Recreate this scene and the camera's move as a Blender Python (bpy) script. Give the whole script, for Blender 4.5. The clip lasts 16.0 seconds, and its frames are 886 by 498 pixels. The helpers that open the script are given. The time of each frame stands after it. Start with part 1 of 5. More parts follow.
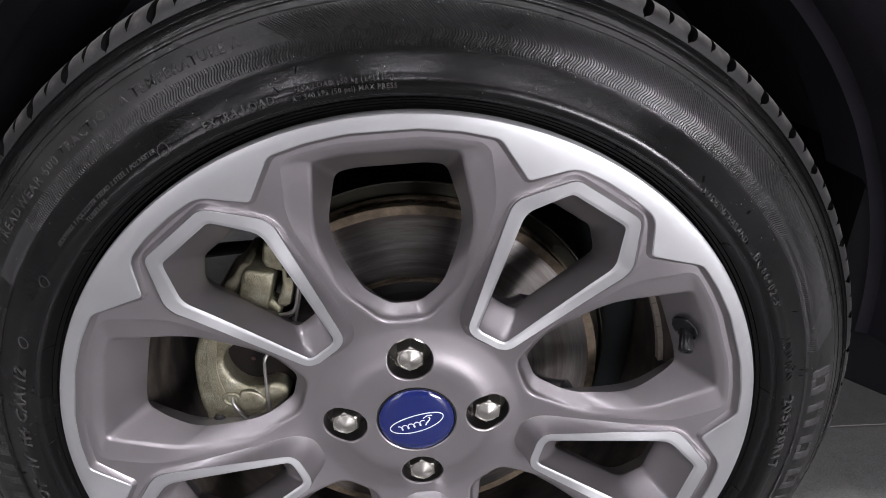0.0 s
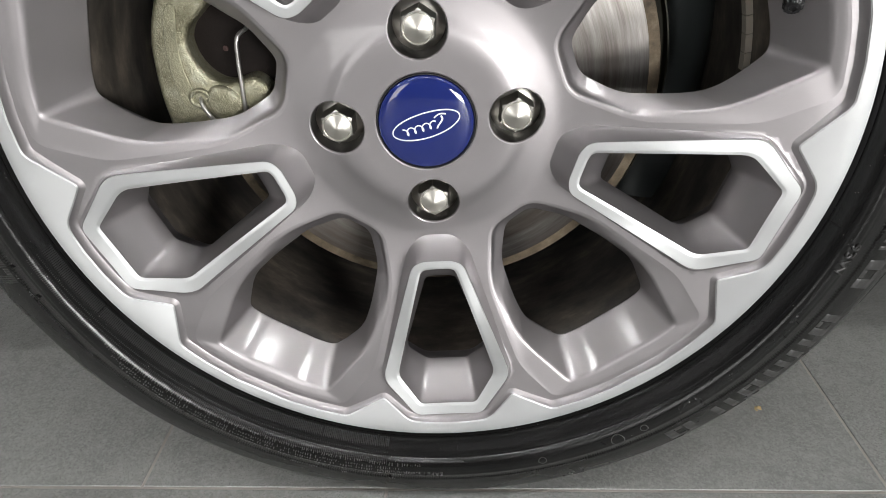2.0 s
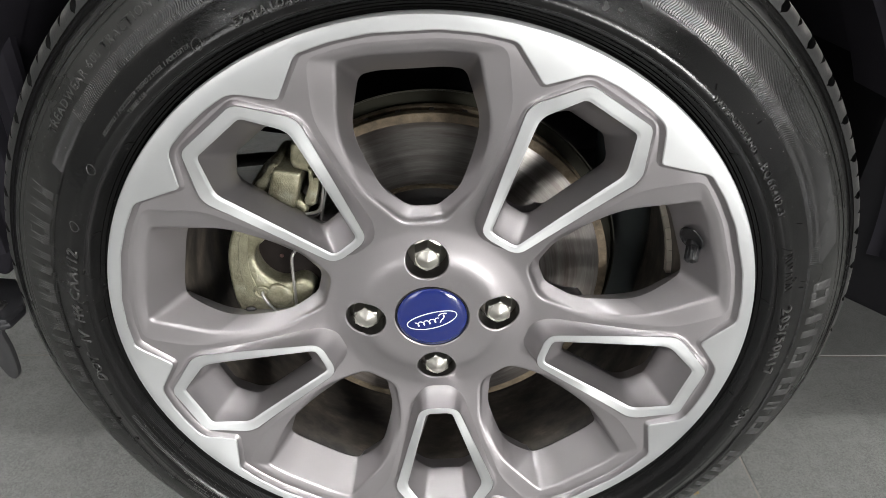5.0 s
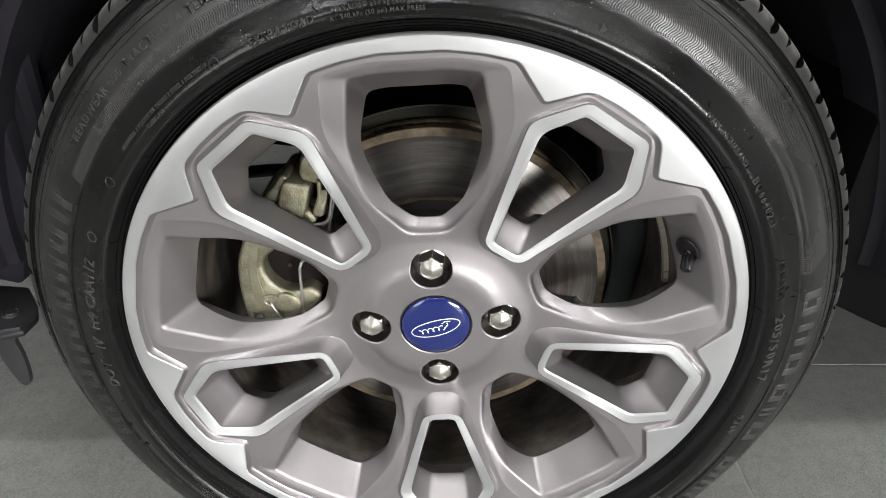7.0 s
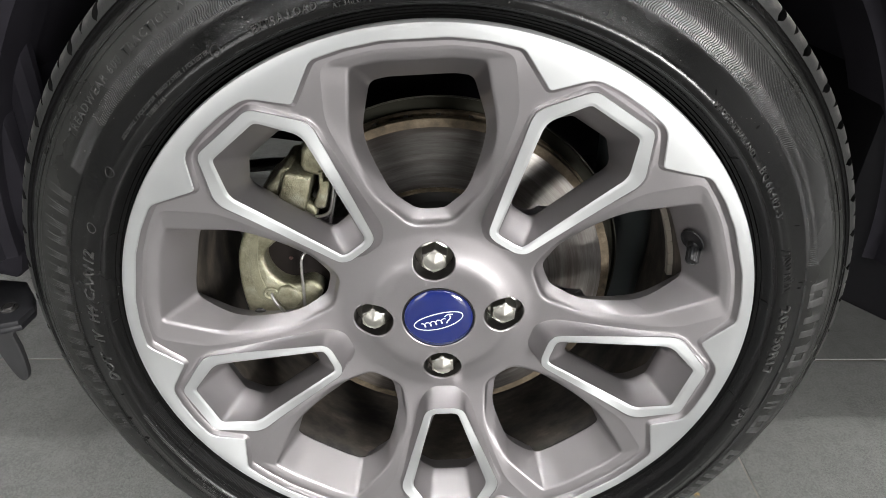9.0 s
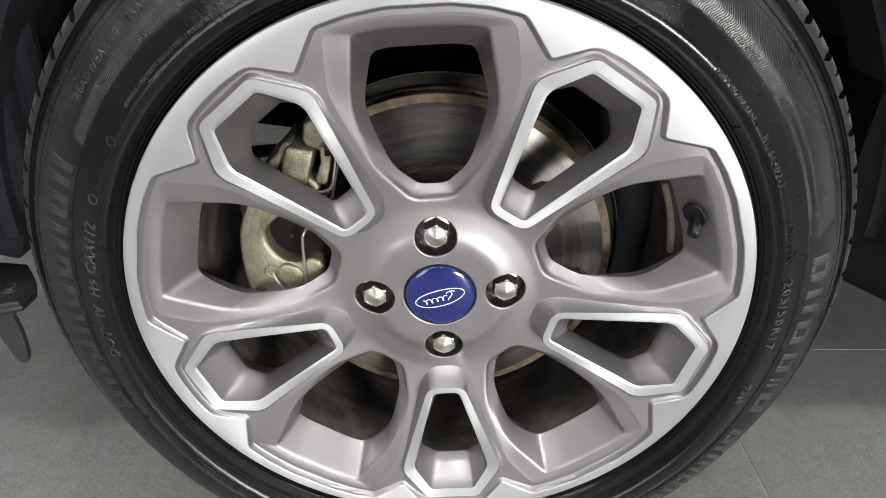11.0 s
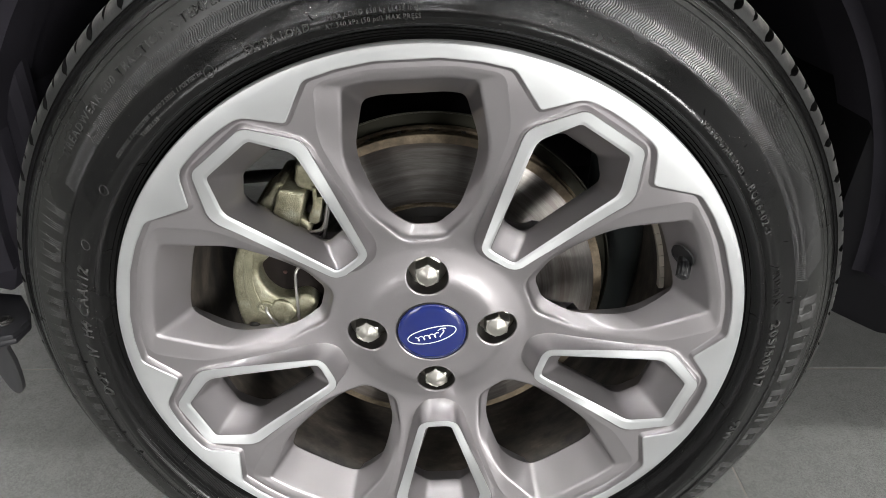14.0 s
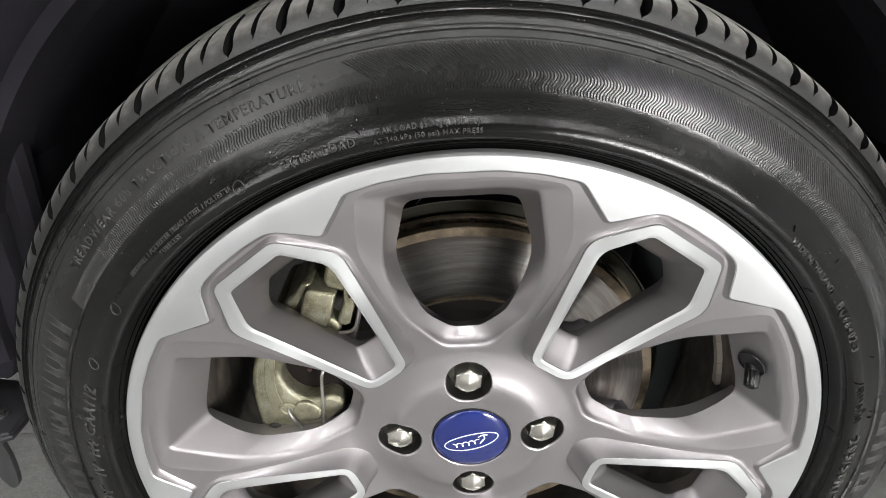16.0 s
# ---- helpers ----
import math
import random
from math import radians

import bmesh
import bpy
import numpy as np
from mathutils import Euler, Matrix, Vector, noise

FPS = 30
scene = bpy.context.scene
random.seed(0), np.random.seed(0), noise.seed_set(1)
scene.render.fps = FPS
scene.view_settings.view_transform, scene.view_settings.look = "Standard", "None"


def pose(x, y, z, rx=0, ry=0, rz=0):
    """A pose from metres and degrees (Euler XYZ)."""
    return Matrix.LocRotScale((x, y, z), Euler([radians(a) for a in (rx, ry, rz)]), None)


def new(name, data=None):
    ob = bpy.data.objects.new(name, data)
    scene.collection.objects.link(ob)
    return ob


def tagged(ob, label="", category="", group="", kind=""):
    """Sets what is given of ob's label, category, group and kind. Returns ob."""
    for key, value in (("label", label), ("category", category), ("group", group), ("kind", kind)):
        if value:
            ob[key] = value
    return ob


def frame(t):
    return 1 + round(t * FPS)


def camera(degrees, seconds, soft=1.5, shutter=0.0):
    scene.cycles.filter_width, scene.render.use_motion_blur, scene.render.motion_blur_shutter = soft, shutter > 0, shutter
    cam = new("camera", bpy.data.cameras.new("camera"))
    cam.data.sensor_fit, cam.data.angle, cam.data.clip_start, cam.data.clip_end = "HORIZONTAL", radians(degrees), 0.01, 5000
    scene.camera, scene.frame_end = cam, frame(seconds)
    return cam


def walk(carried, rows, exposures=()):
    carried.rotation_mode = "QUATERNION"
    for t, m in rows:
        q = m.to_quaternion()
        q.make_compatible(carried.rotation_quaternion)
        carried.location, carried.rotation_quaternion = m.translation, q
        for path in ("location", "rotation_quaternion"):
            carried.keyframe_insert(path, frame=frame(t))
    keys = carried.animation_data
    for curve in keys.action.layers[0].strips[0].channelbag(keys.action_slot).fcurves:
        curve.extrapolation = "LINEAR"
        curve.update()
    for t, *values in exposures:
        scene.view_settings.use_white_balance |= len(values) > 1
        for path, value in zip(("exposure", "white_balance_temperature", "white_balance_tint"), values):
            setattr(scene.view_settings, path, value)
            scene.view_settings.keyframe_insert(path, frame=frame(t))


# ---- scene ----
cam = camera(72.3, 16.0, soft=0.6)
ROWS = [
    (0.0, 0.0051, -0.3174, 0.6109, 63.93, 0.57, -2.87),
    (0.5, 0.0108, -0.3157, 0.5736, 63.28, 0.79, -0.77),
    (1.0, 0.0178, -0.3091, 0.5258, 61.47, 0.72, 0.01),
    (1.5, 0.0134, -0.3048, 0.4798, 59.23, 0.85, 0.62),
    (2.0, 0.0180, -0.3067, 0.4318, 57.20, 0.90, 1.07),
    (2.5, 0.0150, -0.3059, 0.4452, 56.15, 1.00, 1.20),
    (3.0, 0.0138, -0.3032, 0.4922, 55.99, 0.80, 0.93),
    (3.5, 0.0155, -0.3061, 0.5332, 56.14, 0.59, 0.79),
    (4.0, 0.0226, -0.3178, 0.5665, 56.37, 0.61, 0.71),
    (4.5, 0.0155, -0.3338, 0.5958, 57.06, 0.31, 0.43),
    (7.0, 0.0092, -0.3583, 0.6112, 58.58, 0.14, 0.39),
    (7.5, 0.0105, -0.3560, 0.6065, 58.76, 0.18, 0.48),
    (8.0, 0.0075, -0.3561, 0.6074, 58.56, 0.10, 0.34),
    (10.5, 0.0046, -0.3625, 0.5983, 58.45, 0.08, 0.17),
    (11.0, 0.0042, -0.3689, 0.5846, 59.01, 0.11, 0.18),
    (11.5, 0.0146, -0.3835, 0.5404, 58.63, 0.10, 0.06),
    (12.0, 0.0167, -0.3838, 0.5362, 58.78, 0.03, -0.00),
    (12.5, 0.0167, -0.3770, 0.5574, 58.84, 0.04, 0.06),
    (13.0, 0.0154, -0.3681, 0.5984, 58.78, 0.05, 0.02),
    (13.5, 0.0143, -0.3610, 0.6046, 58.77, 0.03, -0.06),
    (14.0, 0.0084, -0.3559, 0.6135, 58.83, 0.00, -0.08),
    (14.5, 0.0025, -0.3392, 0.6156, 59.00, -0.03, -0.22),
    (15.0, -0.0044, -0.2811, 0.6141, 59.14, -0.08, -0.44),
    (15.5, -0.0220, -0.2643, 0.6230, 59.33, -0.20, -0.46),
    (16.0, -0.0250, -0.2873, 0.6486, 59.67, -0.22, -0.54),
]
EXPOSURES = [(0.0, -0.48, 6250, 20), (0.5, -0.11, 6300, 16), (1.0, 0.01, 6400, 12), (2.0, -0.13, 6500, 10), (3.0, -0.17, 6500, 10), (3.5, -0.11, 6500, 10), (4.5, 0.07, 6500, 10), (7.0, 0.09, 6500, 10), (8.0, 0.1, 6500, 10), (10.5, 0.12, 6500, 10), (12.0, 0.03, 6500, 10), (13.0, 0.09, 6500, 10), (14.5, 0.09, 6500, 10), (15.2, 0.05, 6500, 10), (15.5, 0.07, 6500, 10), (16.0, 0.3, 6500, 10)]
walk(cam, [(t, pose(x, y, z, rx, ry, rz)) for t, x, y, z, rx, ry, rz in ROWS], EXPOSURES)

# ---- world and lamps ----
world = bpy.data.worlds.new("world")
scene.world = world
world.use_nodes = True
world.node_tree.nodes["Background"].inputs[0].default_value = (0.5, 0.52, 0.55, 1)
world.node_tree.nodes["Background"].inputs[1].default_value = 0.05
ROOM_X, ROOM_FRONT, ROOM_BACK, ROOM_H = 4.5, -4.0, 4.5, 3.0
PANEL_W, PANEL_D = 0.45, 0.2
# unseen lamps; the last row, y 2.4, is added to backlight the floor
PANELS = [(-3.0 + k, -1.1) for k in range(7)] + [(-3.0 + 1.5 * k, -2.4) for k in range(5)] + [(-2.5, 2.4), (0.0, 2.4), (2.5, 2.4)]
PANEL_POWER = 46.0
# two unseen windows, added in front to brighten wheel and tyre
ADDED_WINDOWS = [(1.5, 3.4, 0.2, 1.4), (-3.4, -1.6, 0.08, 2.6)]    # x from, x to, z from, z to
FILL_WATTS = (136.0, 15.0)    # watts a square metre of each window

for (wx0, wx1, wz0, wz1), watts in zip(ADDED_WINDOWS, FILL_WATTS):
    fill_lamp = bpy.data.lights.new("window_fill", "AREA")
    fill_lamp.shape, fill_lamp.size, fill_lamp.size_y, fill_lamp.color = "RECTANGLE", wx1 - wx0 - 0.1, wz1 - wz0 - 0.1, (1.0, 0.99, 0.975)
    fill_lamp.energy = watts * (wx1 - wx0) * (wz1 - wz0)
    new("window_fill", fill_lamp).matrix_world = pose((wx0 + wx1) / 2, ROOM_FRONT - 0.1, (wz0 + wz1) / 2, 90, 0, 0)

ZC = 0.303            # height of the wheel's centre
PHASE = 3.07          # degrees by which the wheel has rolled
RIM_R = 0.2332
TILE_W, TILE_D = 0.607, 0.315
TILE_X, TILE_Y = -0.243, 0.002


# ---- small helpers ----
def link_mesh(name, me, mat, parent=None, label="", loc=None, smooth=None):
    ob = new(name, me)
    if mat and not me.materials:
        me.materials.append(mat)
    if parent:
        ob.parent = parent
    if loc:
        ob.location = loc
    if smooth is not None:
        me.polygons.foreach_set("use_smooth", [True] * len(me.polygons))
        me.set_sharp_from_angle(angle=radians(smooth))
    return tagged(ob, label) if label else ob


def part(name, bm, mat, parent, label="", loc=None, smooth=None):
    me = bpy.data.meshes.new(name)
    bm.to_mesh(me)
    bm.free()
    return link_mesh(name, me, mat, parent, label, loc, smooth)


def mesh_part(name, verts, faces, mat, parent, label="", loc=None, smooth=None):
    me = bpy.data.meshes.new(name)
    me.from_pydata(verts, [], faces)
    bm = bmesh.new()
    bm.from_mesh(me)
    bmesh.ops.remove_doubles(bm, verts=bm.verts, dist=2e-6)
    bm.to_mesh(me)
    bm.free()
    me.update()
    return link_mesh(name, me, mat, parent, label, loc, smooth)


def thing(name, label, category, loc=(0, 0, 0), group="", kind=""):
    ob = new(name)
    ob.empty_display_size = 0.05
    ob.location = loc
    return tagged(ob, label, category, group, kind)


def bm_box(bm, cx, cy, cz, sx, sy, sz, bevel=0.0, segs=2, rot=None):
    res = bmesh.ops.create_cube(bm, size=1.0)
    vs = res["verts"]
    bmesh.ops.scale(bm, vec=(sx, sy, sz), verts=vs)
    if bevel:
        es = list({e for v in vs for e in v.link_edges})
        out = bmesh.ops.bevel(bm, geom=es, offset=bevel, segments=segs, affect="EDGES", profile=0.7)
        vs = list({v for f in out["faces"] for v in f.verts} | {v for v in vs if v.is_valid})
    if rot:
        bmesh.ops.transform(bm, matrix=rot, verts=vs)
    bmesh.ops.translate(bm, vec=(cx, cy, cz), verts=vs)
    return vs


def lathe(profile, n=144, a0=0.0, a1=360.0, warp=None):
    """A surface turned about the y axis from (r, y) pairs."""
    full = abs(a1 - a0) >= 359.9
    steps = n if full else n + 1
    verts, faces = [], []
    for i in range(steps):
        a = radians(a0 + (a1 - a0) * i / n)
        for r, y in profile:
            p = (r * math.cos(a), y, r * math.sin(a))
            verts.append(warp(p) if warp else p)
    m = len(profile)
    for i in range(n):
        k = (i + 1) % steps
        for j in range(m - 1):
            faces.append((i * m + j, i * m + j + 1, k * m + j + 1, k * m + j))
    return verts, faces


def curve_through(points, per=6):
    """Points of a smooth curve through the given (r, y) pairs."""
    pts = [np.array(p, float) for p in points]
    pts = [2 * pts[0] - pts[1]] + pts + [2 * pts[-1] - pts[-2]]
    out = []
    for i in range(1, len(pts) - 2):
        p0, p1, p2, p3 = pts[i - 1:i + 3]
        for k in range(per):
            t = k / per
            out.append(0.5 * (2 * p1 + (p2 - p0) * t + (2 * p0 - 5 * p1 + 4 * p2 - p3) * t * t + (3 * p1 - p0 - 3 * p2 + p3) * t ** 3))
    out.append(pts[-2])
    return [tuple(p) for p in out]


def tube(points, radius, sides=8, closed=False):
    """A round rod along the given points."""
    pts = [Vector(p) for p in points]
    verts, faces = [], []
    n = len(pts)
    up = Vector((0.13, 0.21, 0.97))
    for i, p in enumerate(pts):
        d = (pts[min(i + 1, n - 1)] - pts[max(i - 1, 0)]).normalized()
        s = d.cross(up).normalized()
        w = s.cross(d)
        for k in range(sides):
            a = 2 * math.pi * k / sides
            verts.append(tuple(p + radius * (math.cos(a) * s + math.sin(a) * w)))
    for i in range(n - 1):
        for k in range(sides):
            j = (k + 1) % sides
            faces.append((i * sides + k, i * sides + j, (i + 1) * sides + j, (i + 1) * sides + k))
    faces.append(tuple(range(sides))[::-1])
    faces.append(tuple((n - 1) * sides + k for k in range(sides)))
    return verts, faces


def outline_solid(points, y0, y1, bevel, segs=3):
    """A plate cut to an (x, z) outline, from y0 (outer face) to y1, its outer edges rounded."""
    bm = bmesh.new()
    vs = [bm.verts.new((x, y1, z)) for x, z in points]
    f = bm.faces.new(vs)
    f.normal_update()
    ret = bmesh.ops.extrude_face_region(bm, geom=[f])
    moved = [e for e in ret["geom"] if isinstance(e, bmesh.types.BMVert)]
    bmesh.ops.translate(bm, vec=(0, y0 - y1, 0), verts=moved)
    bmesh.ops.recalc_face_normals(bm, faces=bm.faces)
    es = [e for e in bm.edges if all(abs(v.co.y - y0) < 1e-6 for v in e.verts)]
    bmesh.ops.bevel(bm, geom=es, offset=bevel, segments=segs, affect="EDGES", profile=0.5)
    return bm


# ---- materials ----
def material(name):
    mat = bpy.data.materials.new(name)
    mat.use_nodes = True
    nt = mat.node_tree
    return mat, nt, nt.nodes["Principled BSDF"]


def node(nt, kind, **inputs):
    n = nt.nodes.new(kind)
    for key, value in inputs.items():
        n.inputs[key.replace("_", " ")].default_value = value
    return n


def ramp(nt, source, stops):
    n = nt.nodes.new("ShaderNodeValToRGB")
    n.color_ramp.elements[0].position, n.color_ramp.elements[0].color = stops[0][0], stops[0][1]
    n.color_ramp.elements[1].position, n.color_ramp.elements[1].color = stops[-1][0], stops[-1][1]
    for pos, col in stops[1:-1]:
        n.color_ramp.elements.new(pos).color = col
    nt.links.new(source, n.inputs[0])
    return n.outputs[0]


def grey(v, a=1.0):
    return (v, v, v, a)


def coords(nt):
    return nt.nodes.new("ShaderNodeTexCoord").outputs["Object"]


def noise_of(nt, scale, detail=4.0, rough=0.55, co=None):
    n = node(nt, "ShaderNodeTexNoise", Scale=scale, Detail=detail, Roughness=rough)
    nt.links.new(co if co else coords(nt), n.inputs["Vector"])
    return n.outputs["Fac"]


def bumped(nt, bsdf, height, strength, distance, normal=None):
    b = node(nt, "ShaderNodeBump", Strength=strength, Distance=distance)
    nt.links.new(height, b.inputs["Height"])
    if normal:
        nt.links.new(normal, b.inputs["Normal"])
    nt.links.new(b.outputs[0], bsdf.inputs["Normal"])
    return b.outputs[0]


def mix_colour(nt, fac, a, b):
    n = nt.nodes.new("ShaderNodeMix")
    n.data_type = "RGBA"
    nt.links.new(fac, n.inputs[0])
    for sock, val in ((n.inputs[6], a), (n.inputs[7], b)):
        if isinstance(val, tuple):
            sock.default_value = val
        else:
            nt.links.new(val, sock)
    return n.outputs[2]


def paint_silver():
    mat, nt, b = material("silver_paint")
    co = coords(nt)
    flake = noise_of(nt, 2600.0, 1.0, 0.5, co)
    cloud = noise_of(nt, 14.0, 3.0, 0.5, co)
    col = ramp(nt, flake, [(0.3, (0.272, 0.256, 0.262, 1)), (0.7, (0.335, 0.317, 0.323, 1))])
    col2 = ramp(nt, cloud, [(0.3, (0.282, 0.266, 0.272, 1)), (0.7, (0.330, 0.313, 0.319, 1))])
    n = nt.nodes.new("ShaderNodeMix")
    n.data_type = "RGBA"
    n.inputs[0].default_value = 0.5
    nt.links.new(col, n.inputs[6])
    nt.links.new(col2, n.inputs[7])
    nt.links.new(n.outputs[2], b.inputs["Base Color"])
    b.inputs["Metallic"].default_value = 0.94
    b.inputs["Roughness"].default_value = 0.50
    b.inputs["Coat Weight"].default_value = 0.75
    b.inputs["Coat Roughness"].default_value = 0.09
    bumped(nt, b, flake, 0.008, 0.0003)
    return mat


def radius_of(nt, co):
    """Distance from the y axis."""
    sep = nt.nodes.new("ShaderNodeSeparateXYZ")
    nt.links.new(co, sep.inputs[0])
    com = nt.nodes.new("ShaderNodeCombineXYZ")
    nt.links.new(sep.outputs["X"], com.inputs[0])
    nt.links.new(sep.outputs["Z"], com.inputs[1])
    size = nt.nodes.new("ShaderNodeVectorMath")
    size.operation = "LENGTH"
    nt.links.new(com.outputs[0], size.inputs[0])
    return size.outputs["Value"]


def radial_noise(nt, co, scale, detail=6.0, rough=0.7, wobble=0.0):
    """Uneven rings about the y axis."""
    com = nt.nodes.new("ShaderNodeCombineXYZ")
    nt.links.new(radius_of(nt, co), com.inputs[0])
    if wobble:
        sep = nt.nodes.new("ShaderNodeSeparateXYZ")
        nt.links.new(co, sep.inputs[0])
        for axis, sock in (("X", 1), ("Z", 2)):
            m = nt.nodes.new("ShaderNodeMath")
            m.operation = "MULTIPLY"
            m.inputs[1].default_value = wobble
            nt.links.new(sep.outputs[axis], m.inputs[0])
            nt.links.new(m.outputs[0], com.inputs[sock])
    return noise_of(nt, scale, detail, rough, com.outputs[0])


def machined_metal():
    mat, nt, b = material("machined_aluminium")
    co = coords(nt)
    cloud = noise_of(nt, 25.0, 4.0, 0.5, co)
    b.inputs["Metallic"].default_value = 0.9
    col = ramp(nt, cloud, [(0.25, (0.57, 0.58, 0.583, 1)), (0.75, (0.63, 0.64, 0.64, 1))])
    nt.links.new(col, b.inputs["Base Color"])
    nt.links.new(ramp(nt, cloud, [(0.3, grey(0.50)), (0.7, grey(0.56))]), b.inputs["Roughness"])
    b.inputs["Anisotropic"].default_value = 0.55
    b.inputs["Anisotropic Rotation"].default_value = 0.25
    tan = nt.nodes.new("ShaderNodeTangent")
    tan.direction_type, tan.axis = "RADIAL", "Y"
    nt.links.new(tan.outputs[0], b.inputs["Tangent"])
    b.inputs["Coat Weight"].default_value = 0.35
    b.inputs["Coat Roughness"].default_value = 0.12
    bumped(nt, b, radial_noise(nt, co, 1500.0, 2.0, 0.6), 0.02, 0.0002)
    return mat


def rubber(name, base=0.0045, rough=0.13, dust=0.5, dull=0.0):
    mat, nt, b = material(name)
    co = coords(nt)
    fine = noise_of(nt, 320.0, 6.0, 0.72, co)
    wide = noise_of(nt, 11.0, 5.0, 0.6, co)
    specks = node(nt, "ShaderNodeTexVoronoi", Scale=260.0)
    nt.links.new(co, specks.inputs["Vector"])
    dots = ramp(nt, specks.outputs["Distance"], [(0.05, grey(1)), (0.11, grey(0))])
    where = ramp(nt, noise_of(nt, 60.0, 2.0, 0.5, co), [(0.49, grey(0)), (0.60, grey(1))])
    mul = nt.nodes.new("ShaderNodeMath")
    mul.operation = "MULTIPLY"
    nt.links.new(dots, mul.inputs[0])
    nt.links.new(where, mul.inputs[1])
    col = ramp(nt, wide, [(0.3, (base, base, base * 0.98, 1)), (0.75, (base * 1.7, base * 1.66, base * 1.6, 1))])
    d = nt.nodes.new("ShaderNodeMath")
    d.operation = "MULTIPLY"
    d.inputs[1].default_value = dust
    nt.links.new(mul.outputs[0], d.inputs[0])
    # the outer half of the sidewall is dull with road dust, the inner half dressed and shiny
    film = node(nt, "ShaderNodeMapRange")
    film.inputs["From Min"].default_value = 0.262
    film.inputs["From Max"].default_value = 0.287
    nt.links.new(radius_of(nt, co), film.inputs["Value"])
    patchy = nt.nodes.new("ShaderNodeMath")
    patchy.operation = "MULTIPLY"
    nt.links.new(film.outputs[0], patchy.inputs[0])
    ends = node(nt, "ShaderNodeMapRange")
    ends.inputs["From Min"].default_value = 0.2955
    ends.inputs["From Max"].default_value = 0.2985
    ends.inputs["To Min"].default_value = dull
    ends.inputs["To Max"].default_value = 0.0
    nt.links.new(film.inputs["Value"].links[0].from_socket, ends.inputs["Value"])
    spread = nt.nodes.new("ShaderNodeMath")
    spread.operation = "MULTIPLY"
    nt.links.new(ramp(nt, wide, [(0.3, grey(0.30)), (0.68, grey(0.90))]), spread.inputs[0])
    nt.links.new(ends.outputs[0], spread.inputs[1])
    nt.links.new(spread.outputs[0], patchy.inputs[1])
    col = mix_colour(nt, patchy.outputs[0], col, (0.024, 0.0243, 0.0222, 1))
    nt.links.new(mix_colour(nt, d.outputs[0], col, (0.35, 0.34, 0.32, 1)), b.inputs["Base Color"])
    gloss = ramp(nt, wide, [(0.3, grey(rough - 0.06)), (0.5, grey(rough)), (0.72, grey(rough + 0.20))])
    nt.links.new(mix_colour(nt, patchy.outputs[0], gloss, grey(0.44)), b.inputs["Roughness"])
    b.inputs["Specular IOR Level"].default_value = 0.33
    grease = noise_of(nt, 75.0, 5.0, 0.68, co)
    bumped(nt, b, fine, 0.22, 0.0004, bumped(nt, b, grease, 0.16, 0.0022))
    return mat


def tread_rubber():
    mat, nt, b = material("tread_rubber")
    co = coords(nt)
    n1 = noise_of(nt, 70.0, 5.0, 0.65, co)
    n2 = noise_of(nt, 500.0, 3.0, 0.6, co)
    worn = ramp(nt, n1, [(0.3, (0.092, 0.088, 0.082, 1)), (0.65, (0.235, 0.226, 0.21, 1))])
    sep = nt.nodes.new("ShaderNodeSeparateXYZ")
    nt.links.new(co, sep.inputs[0])
    shift = nt.nodes.new("ShaderNodeMath")
    shift.operation = "MULTIPLY_ADD"
    shift.inputs[1].default_value = 0.012
    nt.links.new(n1, shift.inputs[0])
    nt.links.new(sep.outputs["Y"], shift.inputs[2])
    # the ground wears and dusts the running surface, not the shoulder
    zone = node(nt, "ShaderNodeMapRange")
    zone.inputs["From Min"].default_value = 0.0225
    zone.inputs["From Max"].default_value = 0.0320
    nt.links.new(shift.outputs[0], zone.inputs["Value"])
    nt.links.new(mix_colour(nt, zone.outputs[0], (0.016, 0.016, 0.0153, 1), worn), b.inputs["Base Color"])
    rg = node(nt, "ShaderNodeMapRange")
    rg.inputs["To Min"].default_value = 0.48
    rg.inputs["To Max"].default_value = 0.7
    nt.links.new(zone.outputs[0], rg.inputs["Value"])
    nt.links.new(rg.outputs[0], b.inputs["Roughness"])
    bumped(nt, b, n2, 0.25, 0.0008)
    return mat


def plain(name, colour, rough=0.5, metal=0.0, grain=300.0, spread=0.12, bump=0.1, coat=0.0, sheen=0.5):
    mat, nt, b = material(name)
    co = coords(nt)
    n1 = noise_of(nt, grain, 4.0, 0.6, co)
    n2 = noise_of(nt, grain / 18.0, 4.0, 0.55, co)
    lo = tuple(c * (1 - spread) for c in colour) + (1,)
    hi = tuple(min(1.0, c * (1 + spread)) for c in colour) + (1,)
    nt.links.new(ramp(nt, n2, [(0.3, lo), (0.7, hi)]), b.inputs["Base Color"])
    b.inputs["Metallic"].default_value = metal
    b.inputs["Specular IOR Level"].default_value = sheen
    nt.links.new(ramp(nt, n2, [(0.3, grey(max(0.02, rough - 0.06))), (0.7, grey(min(1.0, rough + 0.06)))]), b.inputs["Roughness"])
    b.inputs["Coat Weight"].default_value = coat
    b.inputs["Coat Roughness"].default_value = 0.05
    if bump:
        bumped(nt, b, n1, bump, 0.0006)
    return mat


